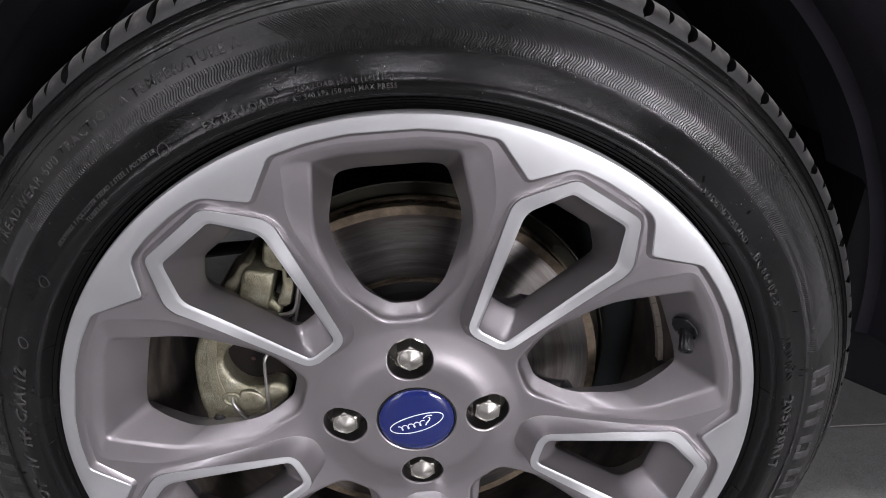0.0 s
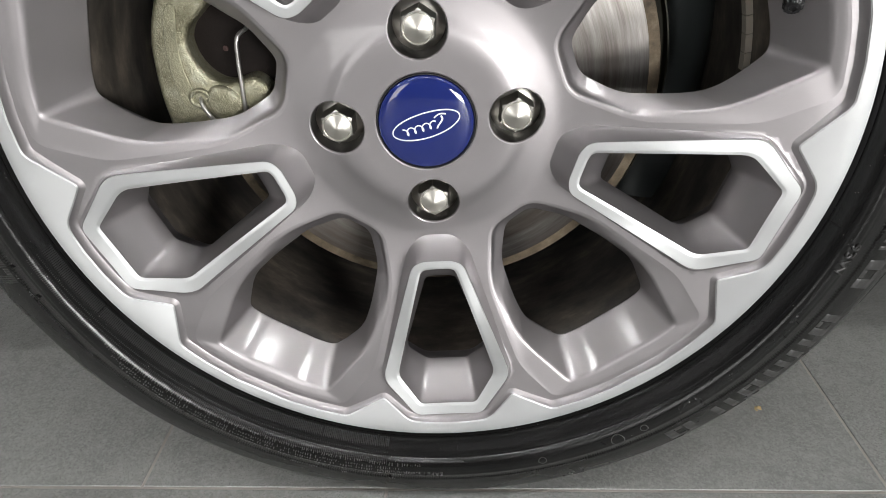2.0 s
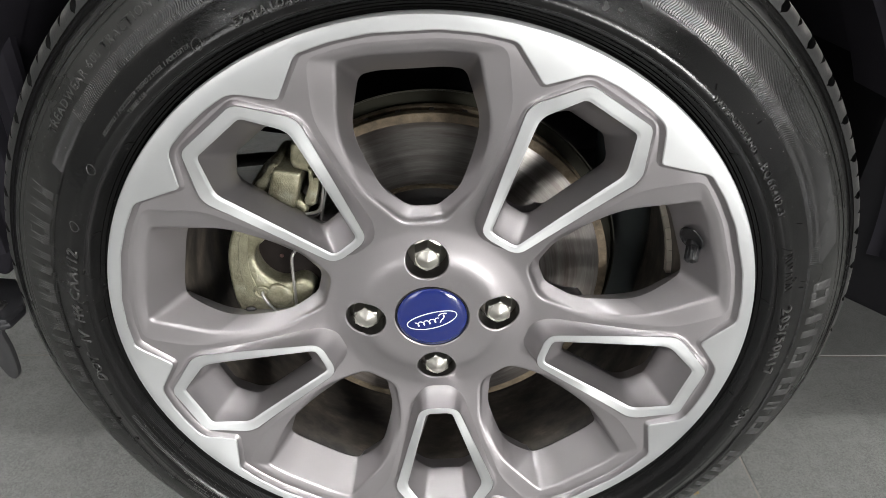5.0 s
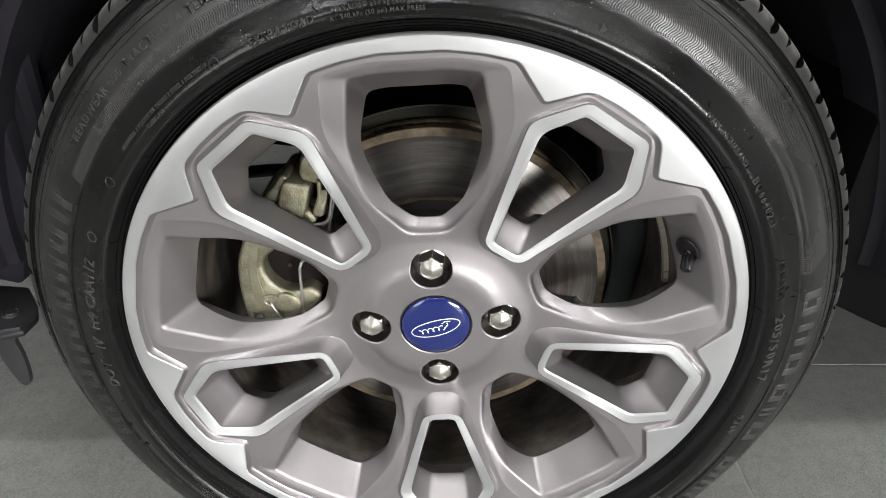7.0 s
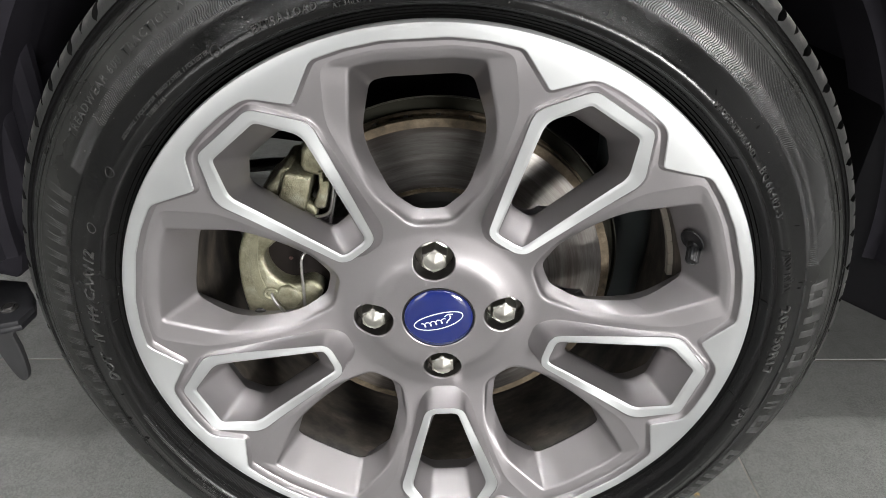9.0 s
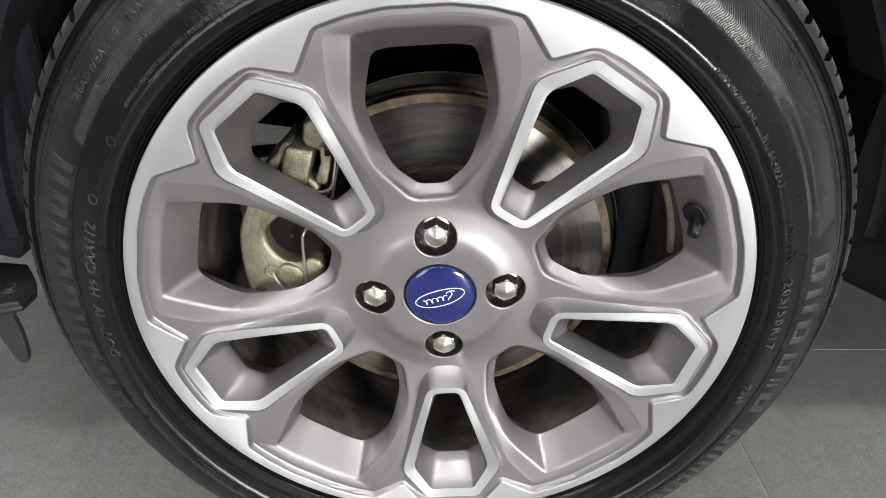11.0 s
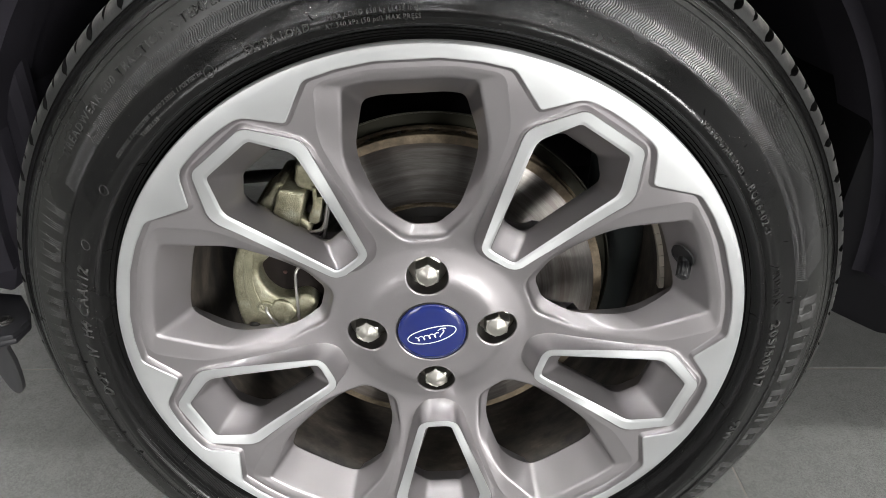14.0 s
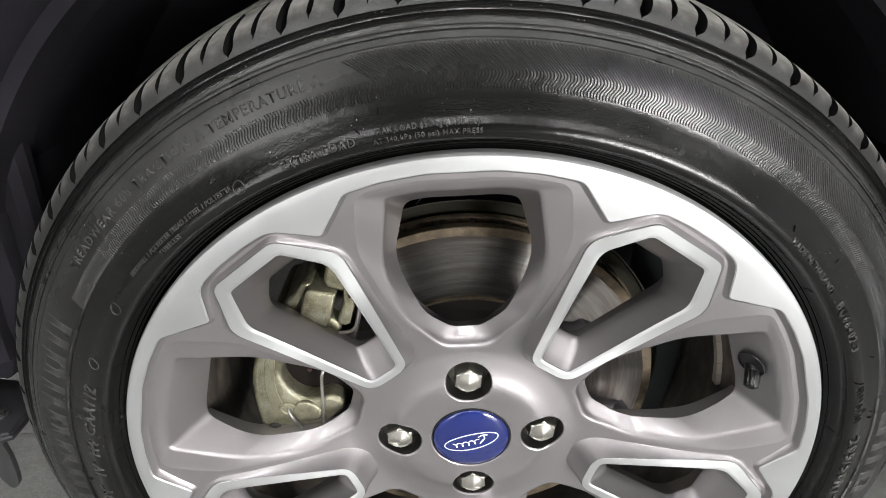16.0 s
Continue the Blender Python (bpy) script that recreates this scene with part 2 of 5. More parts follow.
def cast_zinc():
    mat, nt, b = material("zinc_plated_casting")
    co = coords(nt)
    lump = noise_of(nt, 850.0, 3.0, 0.6, co)
    wide = noise_of(nt, 55.0, 6.0, 0.7, co)
    col = ramp(nt, wide, [(0.28, (0.12, 0.11, 0.065, 1)), (0.5, (0.27, 0.26, 0.18, 1)), (0.75, (0.46, 0.45, 0.35, 1))])
    nt.links.new(col, b.inputs["Base Color"])
    b.inputs["Metallic"].default_value = 0.75
    b.inputs["Roughness"].default_value = 0.33
    bumped(nt, b, lump, 0.7, 0.0010)
    return mat


def disc_steel():
    mat, nt, b = material("brake_disc_steel")
    co = coords(nt)
    rings = radial_noise(nt, co, 190.0, 5.0, 0.75, 0.06)
    broad = radial_noise(nt, co, 45.0, 3.0, 0.6, 0.15)
    col = ramp(nt, rings, [(0.30, (0.12, 0.108, 0.096, 1)), (0.52, (0.20, 0.19, 0.178, 1)), (0.7, (0.29, 0.28, 0.265, 1))])
    nt.links.new(mix_colour(nt, ramp(nt, broad, [(0.45, grey(0)), (0.7, grey(0.6))]), col, (0.085, 0.062, 0.046, 1)), b.inputs["Base Color"])
    b.inputs["Metallic"].default_value = 0.9
    nt.links.new(ramp(nt, rings, [(0.3, grey(0.42)), (0.7, grey(0.31))]), b.inputs["Roughness"])
    b.inputs["Anisotropic"].default_value = 0.88
    b.inputs["Anisotropic Rotation"].default_value = 0.25
    tan = nt.nodes.new("ShaderNodeTangent")
    tan.direction_type, tan.axis = "RADIAL", "Y"
    nt.links.new(tan.outputs[0], b.inputs["Tangent"])
    bumped(nt, b, rings, 0.12, 0.0004)
    return mat


def rusty():
    mat, nt, b = material("surface_rust")
    co = coords(nt)
    n1 = noise_of(nt, 120.0, 5.0, 0.65, co)
    nt.links.new(ramp(nt, n1, [(0.3, (0.05, 0.037, 0.023, 1)), (0.55, (0.115, 0.088, 0.056, 1)), (0.75, (0.18, 0.15, 0.105, 1))]), b.inputs["Base Color"])
    b.inputs["Roughness"].default_value = 0.75
    b.inputs["Metallic"].default_value = 0.25
    bumped(nt, b, n1, 0.4, 0.001)
    return mat


def barrel_dirt():
    mat, nt, b = material("dirty_barrel")
    co = coords(nt)
    stretch = node(nt, "ShaderNodeMapping")
    stretch.inputs["Scale"].default_value = (1, 2.2, 1)
    nt.links.new(co, stretch.inputs["Vector"])
    n1 = noise_of(nt, 19.0, 6.0, 0.62, stretch.outputs[0])
    nt.links.new(ramp(nt, n1, [(0.38, (0.030, 0.027, 0.025, 1)), (0.55, (0.075, 0.065, 0.054, 1)), (0.70, (0.165, 0.135, 0.108, 1))]), b.inputs["Base Color"])
    b.inputs["Roughness"].default_value = 0.5
    b.inputs["Metallic"].default_value = 0.3
    bumped(nt, b, n1, 0.15, 0.001)
    return mat


def floor_tile():
    mat, nt, b = material("grey_porcelain_tile")
    info = nt.nodes.new("ShaderNodeObjectInfo")
    add = nt.nodes.new("ShaderNodeVectorMath")
    add.operation = "ADD"
    nt.links.new(coords(nt), add.inputs[0])
    sc = nt.nodes.new("ShaderNodeMath")
    sc.operation = "MULTIPLY"
    sc.inputs[1].default_value = 37.0
    nt.links.new(info.outputs["Random"], sc.inputs[0])
    nt.links.new(sc.outputs[0], add.inputs[1])
    co = add.outputs[0]
    wide = noise_of(nt, 7.0, 6.0, 0.65, co)
    mid = noise_of(nt, 48.0, 6.0, 0.70, co)
    fine = noise_of(nt, 420.0, 3.0, 0.6, co)
    stretch = node(nt, "ShaderNodeMapping")
    stretch.inputs["Rotation"].default_value = (0, 0, 0.5)
    stretch.inputs["Scale"].default_value = (3, 22, 1)
    nt.links.new(co, stretch.inputs["Vector"])
    streak = noise_of(nt, 6.0, 4.0, 0.6, stretch.outputs[0])
    c1 = ramp(nt, wide, [(0.3, (0.1794, 0.1812, 0.1748, 1)), (0.7, (0.2438, 0.2447, 0.2346, 1))])
    c2 = mix_colour(nt, ramp(nt, mid, [(0.40, grey(0)), (0.68, grey(0.70))]), c1, (0.1472, 0.1481, 0.1444, 1))
    c3 = mix_colour(nt, ramp(nt, fine, [(0.42, grey(0)), (0.66, grey(0.75))]), c2, (0.2852, 0.2852, 0.2742, 1))
    c4 = mix_colour(nt, ramp(nt, streak, [(0.58, grey(0)), (0.85, grey(0.25))]), c3, (0.2668, 0.2668, 0.2576, 1))
    pits = noise_of(nt, 900.0, 2.0, 0.6, co)
    c5 = mix_colour(nt, ramp(nt, pits, [(0.56, grey(0)), (0.68, grey(0.75))]), c4, (0.085, 0.085, 0.083, 1))
    nt.links.new(c5, b.inputs["Base Color"])
    nt.links.new(ramp(nt, mid, [(0.3, grey(0.42)), (0.7, grey(0.56))]), b.inputs["Roughness"])
    bumped(nt, b, fine, 0.18, 0.0006)
    return mat


def emitter(name, colour, strength):
    mat, nt, b = material(name)
    b.inputs["Base Color"].default_value = (0.8, 0.8, 0.8, 1)
    b.inputs["Emission Color"].default_value = (*colour, 1)
    b.inputs["Emission Strength"].default_value = strength
    return mat


PAINT = paint_silver()
MACHINED = machined_metal()
RUBBER = rubber("sidewall_rubber", dull=1.0)
# paler base paints in the glints that the raised black letters catch
RUBBER_GLINT_MARK = rubber("glint_marking_rubber", 0.023, 0.28, 0.3)
RUBBER_BAR = rubber("hatched_bar_rubber", 0.025, 0.42, 0.2)
RUBBER_DIM = rubber("faint_mark_rubber", 0.013, 0.36, 0.2, 0.7)
RUBBER_LINE = rubber("ribbed_rubber", 0.009, 0.24, 0.2, 0.6)
RUBBER_RIB = rubber("rim_guard_rubber", 0.006, 0.46, 0.2)
# small print: its glinting specks put into a still paler base
RUBBER_GLINT_PRINT = rubber("glint_print_rubber", 0.034, 0.34, 0.2)
TREAD = tread_rubber()
# near-black: the shade of the deep tread grooves put into the colour
GROOVE_SHADE = plain("groove_shade_rubber", (0.0028, 0.0028, 0.0028), 0.8, 0, 300.0, 0.2, 0.2)
GROOVE_SHADE.node_tree.nodes["Principled BSDF"].inputs["Specular IOR Level"].default_value = 0.12
ZINC = cast_zinc()
DISC = disc_steel()
RUST = rusty()
BARREL = barrel_dirt()
TILE = floor_tile()
GROUT = plain("pale_grout", (0.31, 0.285, 0.26), 0.85, 0, 200.0, 0.2, 0.3)
BLUE = plain("blue_enamel", (0.0075, 0.0155, 0.112), 0.10, 0, 80.0, 0.06, 0.0, 0.8)
WHITE = plain("white_enamel", (0.72, 0.76, 0.82), 0.25, 0, 80.0, 0.05, 0.0, 0.5)
VALVE_RUBBER = plain("valve_rubber", (0.0045, 0.0045, 0.005), 0.32, 0, 400.0, 0.2, 0.1)
STAINLESS = plain("stainless_steel", (0.55, 0.535, 0.49), 0.30, 1.0, 220.0, 0.08, 0.05)
BLACK_PLASTIC = plain("black_plastic", (0.012, 0.012, 0.014), 0.55, 0, 500.0, 0.2, 0.15)
LINER = plain("black_felt_liner", (0.0150, 0.0140, 0.0175), 0.75, 0, 300.0, 0.25, 0.3)
LINER.node_tree.nodes["Principled BSDF"].inputs["Specular IOR Level"].default_value = 0.08
SKIRT = plain("black_skirt_plastic", (0.0022, 0.0021, 0.0026), 0.7, 0, 300.0, 0.25, 0.2, 0.0, 0.15)
SKIRT.node_tree.nodes["Principled BSDF"].inputs["Specular IOR Level"].default_value = 0.06
CAR_PAINT = plain("black_car_paint", (0.006, 0.006, 0.008), 0.14, 0, 60.0, 0.1, 0.0, 1.0)
GREY_PLASTIC = plain("grey_plastic", (0.024, 0.024, 0.025), 0.45, 0, 300.0, 0.15, 0.1)
BORE = plain("dark_bore", (0.045, 0.042, 0.04), 0.34, 0.85, 300.0, 0.3, 0.2)
DARK_STEEL = plain("dark_steel", (0.05, 0.048, 0.047), 0.45, 0.7, 200.0, 0.25, 0.2)
PAD = plain("brake_pad", (0.013, 0.0105, 0.0095), 0.8, 0, 350.0, 0.4, 0.5)
PAD.node_tree.nodes["Principled BSDF"].inputs["Specular IOR Level"].default_value = 0.08
WIRE = plain("steel_wire", (0.42, 0.41, 0.39), 0.35, 0.9, 300.0, 0.1, 0.05)
LEAD = plain("weight_steel", (0.50, 0.46, 0.39), 0.42, 0.5, 200.0, 0.15, 0.1)
WALL = plain("grey_wall_paint", (0.16, 0.16, 0.162), 0.7, 0, 60.0, 0.03, 0.05)
CEILING = plain("ceiling_paint", (0.40, 0.40, 0.40), 0.8, 0, 60.0, 0.03, 0.05)
LAMP = emitter("lamp_diffuser", (0.985, 0.99, 0.985), PANEL_POWER)
FRAME = plain("lamp_frame", (0.7, 0.7, 0.7), 0.4, 0, 100.0, 0.04, 0.0)
STRUT = plain("blue_grey_strut", (0.045, 0.053, 0.054), 0.45, 0.1, 120.0, 0.15, 0.1)
RED = plain("red_dot", (0.045, 0.018, 0.014), 0.6, 0, 300.0, 0.2, 0.1)
ORANGE = plain("dry_leaf", (0.33, 0.24, 0.11), 0.7, 0, 300.0, 0.3, 0.2)


# ---- the room ----
def slab(name, x0, x1, y0, y1, z0, z1, mat, label, category):
    bm = bmesh.new()
    bm_box(bm, (x0 + x1) / 2, (y0 + y1) / 2, (z0 + z1) / 2, x1 - x0, y1 - y0, z1 - z0)
    ob = part(name, bm, mat, None)
    return tagged(ob, label, category, kind="structure")


floor = slab("floor", -ROOM_X, ROOM_X, ROOM_FRONT, ROOM_BACK, -0.12, -0.0008, GROUT, "showroom floor of grey tiles with pale joints", "floor")
# ceiling and walls are out of view, added for the light they bounce
slab("ceiling", -ROOM_X, ROOM_X, ROOM_FRONT, ROOM_BACK, ROOM_H, ROOM_H + 0.1, CEILING, "unseen plain pale ceiling, added for bounced light", "ceiling")
slab("wall_north", -ROOM_X, ROOM_X, ROOM_BACK, ROOM_BACK + 0.15, 0, ROOM_H, WALL, "unseen plain grey wall, added for bounced light", "wall")
south = thing("wall_south", "unseen plain grey wall with the two added windows", "wall", kind="structure")
(ax0, ax1, az0, az1), (bx0, bx1, bz0, bz1) = ADDED_WINDOWS
for x0, x1, z0, z1 in ((-ROOM_X, bx0, 0, ROOM_H), (bx1, ax0, 0, ROOM_H), (ax1, ROOM_X, 0, ROOM_H), (ax0, ax1, 0, az0), (ax0, ax1, az1, ROOM_H), (bx0, bx1, 0, bz0), (bx0, bx1, bz1, ROOM_H)):
    bm = bmesh.new()
    bm_box(bm, (x0 + x1) / 2, ROOM_FRONT - 0.075, (z0 + z1) / 2, x1 - x0, 0.15, z1 - z0)
    part("wall_piece", bm, WALL, south)
# frames of the added, unseen windows
for k, (wx0, wx1, wz0, wz1) in enumerate(ADDED_WINDOWS):
    window = thing("window_%d" % (k + 1), "unseen window with a thin grey frame, added to light the wheel", "window", kind="structure")
    for cx, cz, w, h in ((wx0 + 0.02, (wz0 + wz1) / 2, 0.04, wz1 - wz0), (wx1 - 0.02, (wz0 + wz1) / 2, 0.04, wz1 - wz0), ((wx0 + wx1) / 2, (wz0 + wz1) / 2, 0.05, wz1 - wz0 - 0.08),
                         ((wx0 + wx1) / 2, wz0 + 0.02, wx1 - wx0 - 0.08, 0.04), ((wx0 + wx1) / 2, wz1 - 0.02, wx1 - wx0 - 0.08, 0.04)):
        bm = bmesh.new()
        bm_box(bm, cx, ROOM_FRONT - 0.05, cz, w, 0.05, h, 0.004)
        part("window_frame", bm, FRAME, window)
slab("wall_east", ROOM_X, ROOM_X + 0.15, ROOM_FRONT, ROOM_BACK, 0, ROOM_H, WALL, "unseen plain grey wall, added for bounced light", "wall")
slab("wall_west", -ROOM_X - 0.15, -ROOM_X, ROOM_FRONT, ROOM_BACK, 0, ROOM_H, WALL, "unseen plain grey wall, added for bounced light", "wall")


def ceiling_light(x, y):
    lamp = thing("ceiling_light", "unseen white flat ceiling light panel, switched on, placed to suit the lighting", "light", (x, y, ROOM_H), "ceiling lights")
    bm = bmesh.new()
    for sx, sy, w, d in ((0, PANEL_D / 2 + 0.01, PANEL_W + 0.04, 0.02), (0, -PANEL_D / 2 - 0.01, PANEL_W + 0.04, 0.02), (PANEL_W / 2 + 0.01, 0, 0.02, PANEL_D), (-PANEL_W / 2 - 0.01, 0, 0.02, PANEL_D)):
        bm_box(bm, sx, sy, -0.021, w, d, 0.04)
    part("frame", bm, FRAME, lamp)
    bm = bmesh.new()
    bm_box(bm, 0, 0, -0.018, PANEL_W - 0.005, PANEL_D - 0.005, 0.02)
    part("diffuser", bm, LAMP, lamp, "glowing diffuser")


for px, py in PANELS:
    ceiling_light(px, py)


# ---- the alloy wheel: its profile ----
def face_y(r):
    """Depth of the turned, bright face at radius r."""
    return float(np.interp(r, (0.080, 0.0955, 0.12, 0.14, 0.165, 0.187, 0.206, 0.2175, 0.2255, 0.2300, 0.2322, 0.2330, RIM_R),
                           (0.0160, 0.0147, 0.0131, 0.0117, 0.0098, 0.0075, 0.0033, 0.0004, -0.0010, -0.0012, -0.0007, 0.0005, 0.0030)))


WEB = curve_through(list(zip((0.026, 0.036, 0.046, 0.053, 0.060, 0.070, 0.080, 0.100, 0.125, 0.150, 0.170, 0.190, 0.207, 0.2165, 0.2300),
                             (0.0279, 0.0276, 0.0272, 0.0277, 0.0302, 0.0321, 0.0327, 0.0295, 0.0232, 0.0172, 0.0131, 0.0095, 0.0064, 0.0053, 0.0045))), 8)
WEB_R, WEB_Y = [p[0] for p in WEB], [p[1] for p in WEB]


def web_y(r):
    """Depth of the painted web at radius r."""
    return float(np.interp(r, WEB_R, WEB_Y))


def rounded(corners, arc=5, seg=8):
    """A closed loop through (u, v, cut) corners with each corner rounded off over the length cut."""
    n = len(corners)
    ends = []
    for i, (x, y, cut) in enumerate(corners):
        p = np.array((x, y))
        a = np.array(corners[i - 1][:2]) - p
        b = np.array(corners[(i + 1) % n][:2]) - p
        ca, cb = min(cut, 0.48 * np.linalg.norm(a)), min(cut, 0.48 * np.linalg.norm(b))
        ends.append((p + a / np.linalg.norm(a) * ca, p, p + b / np.linalg.norm(b) * cb))
    out = []
    for i in range(n):
        p1, p, p2 = ends[i]
        for k in range(arc + 1):
            t = k / arc
            out.append((1 - t) ** 2 * p1 + 2 * t * (1 - t) * p + t * t * p2)
        q = ends[(i + 1) % n][0]
        for k in range(1, seg):
            out.append(p2 + (q - p2) * k / seg)
    return np.array(out)


def mirrored(half):
    return list(half) + [(u, -v, c) for u, v, c in reversed(half)]


def turned(loop, degrees):
    a = radians(degrees)
    c, s = math.cos(a), math.sin(a)
    return np.stack([loop[:, 0] * c - loop[:, 1] * s, loop[:, 0] * s + loop[:, 1] * c], 1)


def offset_loop(loop, d):
    """The loop moved outwards by d (it runs anticlockwise)."""
    t = np.roll(loop, -1, 0) - np.roll(loop, 1, 0)
    t /= np.linalg.norm(t, axis=1)[:, None] + 1e-12
    return loop + d * np.stack([t[:, 1], -t[:, 0]], 1)


# pod (bright hexagonal frame): hole in the face, edge of the face, foot on the web, end of the hole
POD_HOLE = rounded(mirrored([(0.0945, 0.0070, 0.002), (0.0958, 0.0112, 0.003), (0.1800, 0.0345, 0.006), (0.2050, 0.0200, 0.003)]))
POD_EDGE = rounded(mirrored([(0.0884, 0.0090, 0.003), (0.0915, 0.0168, 0.006), (0.1825, 0.0456, 0.008), (0.2138, 0.0240, 0.005)]))
POD_FOOT = rounded(mirrored([(0.0785, 0.0100, 0.006), (0.0885, 0.0204, 0.008), (0.1829, 0.0480, 0.009), (0.2165, 0.0260, 0.006)]))
POD_DEEP = rounded(mirrored([(0.1116, 0.0058, 0.002), (0.1128, 0.0103, 0.003), (0.1747, 0.0300, 0.007), (0.1885, 0.0150, 0.003)]))
# window between two pods: lip on the spokes, crease in the wall, end of the wall
WIN_OUT = rounded(mirrored([(0.0828, 0.0150, 0.008), (0.1127, 0.0396, 0.012), (0.1530, 0.0525, 0.012), (0.1735, 0.0592, 0.010), (0.2088, 0.0556, 0.006), (0.2150, 0.0255, 0.010)]))
WIN_MID = rounded(mirrored([(0.0850, 0.0147, 0.008), (0.1138, 0.0380, 0.012), (0.1520, 0.0480, 0.012), (0.1668, 0.0478, 0.008), (0.2070, 0.0416, 0.0035), (0.2100, 0.0225, 0.008)]))
WIN_DEEP = rounded(mirrored([(0.0915, 0.0096, 0.005), (0.1078, 0.0262, 0.008), (0.1357, 0.0368, 0.010), (0.1581, 0.0424, 0.010), (0.1900, 0.0340, 0.005), (0.1923, 0.0221, 0.006)]))


def ccw(loop):
    x, y = loop[:, 0], loop[:, 1]
    return loop if np.sum(x * np.roll(y, -1) - np.roll(x, -1) * y) > 0 else loop[::-1]


POD_HOLE, POD_EDGE, POD_FOOT, POD_DEEP, WIN_OUT, WIN_MID, WIN_DEEP = [ccw(q) for q in (POD_HOLE, POD_EDGE, POD_FOOT, POD_DEEP, WIN_OUT, WIN_MID, WIN_DEEP)]
PODS = [-18 + 72 * k + PHASE for k in range(5)]
WINDOWS = [18 + 72 * k + PHASE for k in range(5)]


def polar(r, degrees):
    return (r * math.cos(radians(degrees)), r * math.sin(radians(degrees)))


def flange_loop():
    """Inner edge of the bright flange, all the way round."""
    corners = []
    for a in PODS:
        half = [(0.2217, 0.0100, 0.004), (0.2195, 0.0290, 0.007), (0.1983, 0.0464, 0.0025), (*polar(0.2236, 19.6), 0.004), (*polar(0.2243, 25.0), 0.004), (*polar(0.2245, 31.0), 0.004)]
        whole = [(u, -v, c) for u, v, c in reversed(half)] + half
        q = turned(np.array([(u, v) for u, v, c in whole]), a)
        corners += [(x, y, w[2]) for (x, y), w in zip(q, whole)]
    return ccw(rounded(corners, 5, 5))


FLANGE = flange_loop()


def up(loop, depth):
    """Loop points in the plane of the wheel lifted to (x, y, z); depth: a number or a function of the radius."""
    return [(x, depth(math.hypot(x, z)) if callable(depth) else depth, z) for x, z in loop]


def loft(rings, closed=True):
    verts, faces = [], []
    n = len(rings[0])
    for ring in rings:
        verts += ring
    for j in range(len(rings) - 1):
        for i in range(n if closed else n - 1):
            k = (i + 1) % n
            faces.append((j * n + i, j * n + k, (j + 1) * n + k, (j + 1) * n + i))
    return verts, faces


def join(meshes):
    verts, faces = [], []
    for v, f in meshes:
        base = len(verts)
        verts += v
        faces += [tuple(i + base for i in q) for q in f]
    return verts, faces


def inside(poly, pts):
    x, y = pts[:, 0], pts[:, 1]
    hit = np.zeros(len(pts), bool)
    for (x0, y0), (x1, y1) in zip(poly, np.roll(poly, -1, 0)):
        cond = (y0 > y) != (y1 > y)
        with np.errstate(divide="ignore", invalid="ignore"):
            hit ^= cond & (x < (x1 - x0) * (y - y0) / (y1 - y0) + x0)
    return hit


def distance_to(loops, pts):
    best = np.full(len(pts), 9.0)
    for loop in loops:
        for chunk in range(0, len(loop), 40):
            d = np.linalg.norm(pts[:, None, :] - loop[None, chunk:chunk + 40, :], axis=2).min(1)
            best = np.minimum(best, d)
    return best


LUG_R, LUG_HOLE = 0.0526, 0.0162
LUGS = [PHASE + 0.3 + 90 * k for k in range(4)]


def circle(cx, cy, r, n):
    return np.array([(cx + r * math.cos(2 * math.pi * i / n), cy + r * math.sin(2 * math.pi * i / n)) for i in range(n)])


def sheet(outer, holes, step, depth, margin=0.45):
    """A triangulated sheet inside one loop and outside others, lifted to the given depth."""
    from mathutils.geometry import delaunay_2d_cdt
    coords2, edges = [], []
    for loop in [outer] + holes:
        base = len(coords2)
        coords2 += [Vector((float(x), float(y))) for x, y in loop]
        edges += [(base + i, base + (i + 1) % len(loop)) for i in range(len(loop))]
    reach = float(np.abs(outer).max())
    g = np.arange(-reach, reach, step)
    gx, gy = np.meshgrid(g, g * 0.866)
    gx = gx + (np.arange(gx.shape[0]) % 2)[:, None] * step / 2
    pts = np.stack([gx.ravel(), gy.ravel()], 1)
    keep = inside(outer, pts)
    for h in holes:
        keep &= ~inside(h, pts)
    pts = pts[keep]
    pts = pts[distance_to([outer] + holes, pts) > step * margin]
    coords2 += [Vector((float(x), float(y))) for x, y in pts]
    vs, _, fs, *_ = delaunay_2d_cdt(coords2, edges, [], 0, 1e-7)
    arr = np.array([(v.x, v.y) for v in vs])
    cen = np.array([arr[list(f)].mean(0) for f in fs])
    ok = inside(outer, cen)
    for h in holes:
        ok &= ~inside(h, cen)
    verts = [(x, depth(math.hypot(x, z)), z) for x, z in arr]
    faces = [tuple(f) for f, k in zip(fs, ok) if k]
    return verts, faces


wheel = thing("alloy_wheel", "silver alloy wheel with bright pods and a black tyre", "wheel")
AXLE = (0, 0, ZC)

# painted body of the wheel
foot_loop = offset_loop(FLANGE, -0.0030)
edge_low = offset_loop(FLANGE, -0.0004)
pieces = []
holes = [turned(POD_FOOT, a) for a in PODS]
win_lips = [turned(offset_loop(WIN_OUT, 0.0026), a) for a in WINDOWS]
lug_rings = [circle(*polar(LUG_R, a), LUG_HOLE + 0.0006, 48) for a in LUGS]
centre = circle(0, 0, 0.0300, 72)
pieces.append(sheet(foot_loop, holes + win_lips + lug_rings + [centre], 0.0030, web_y))
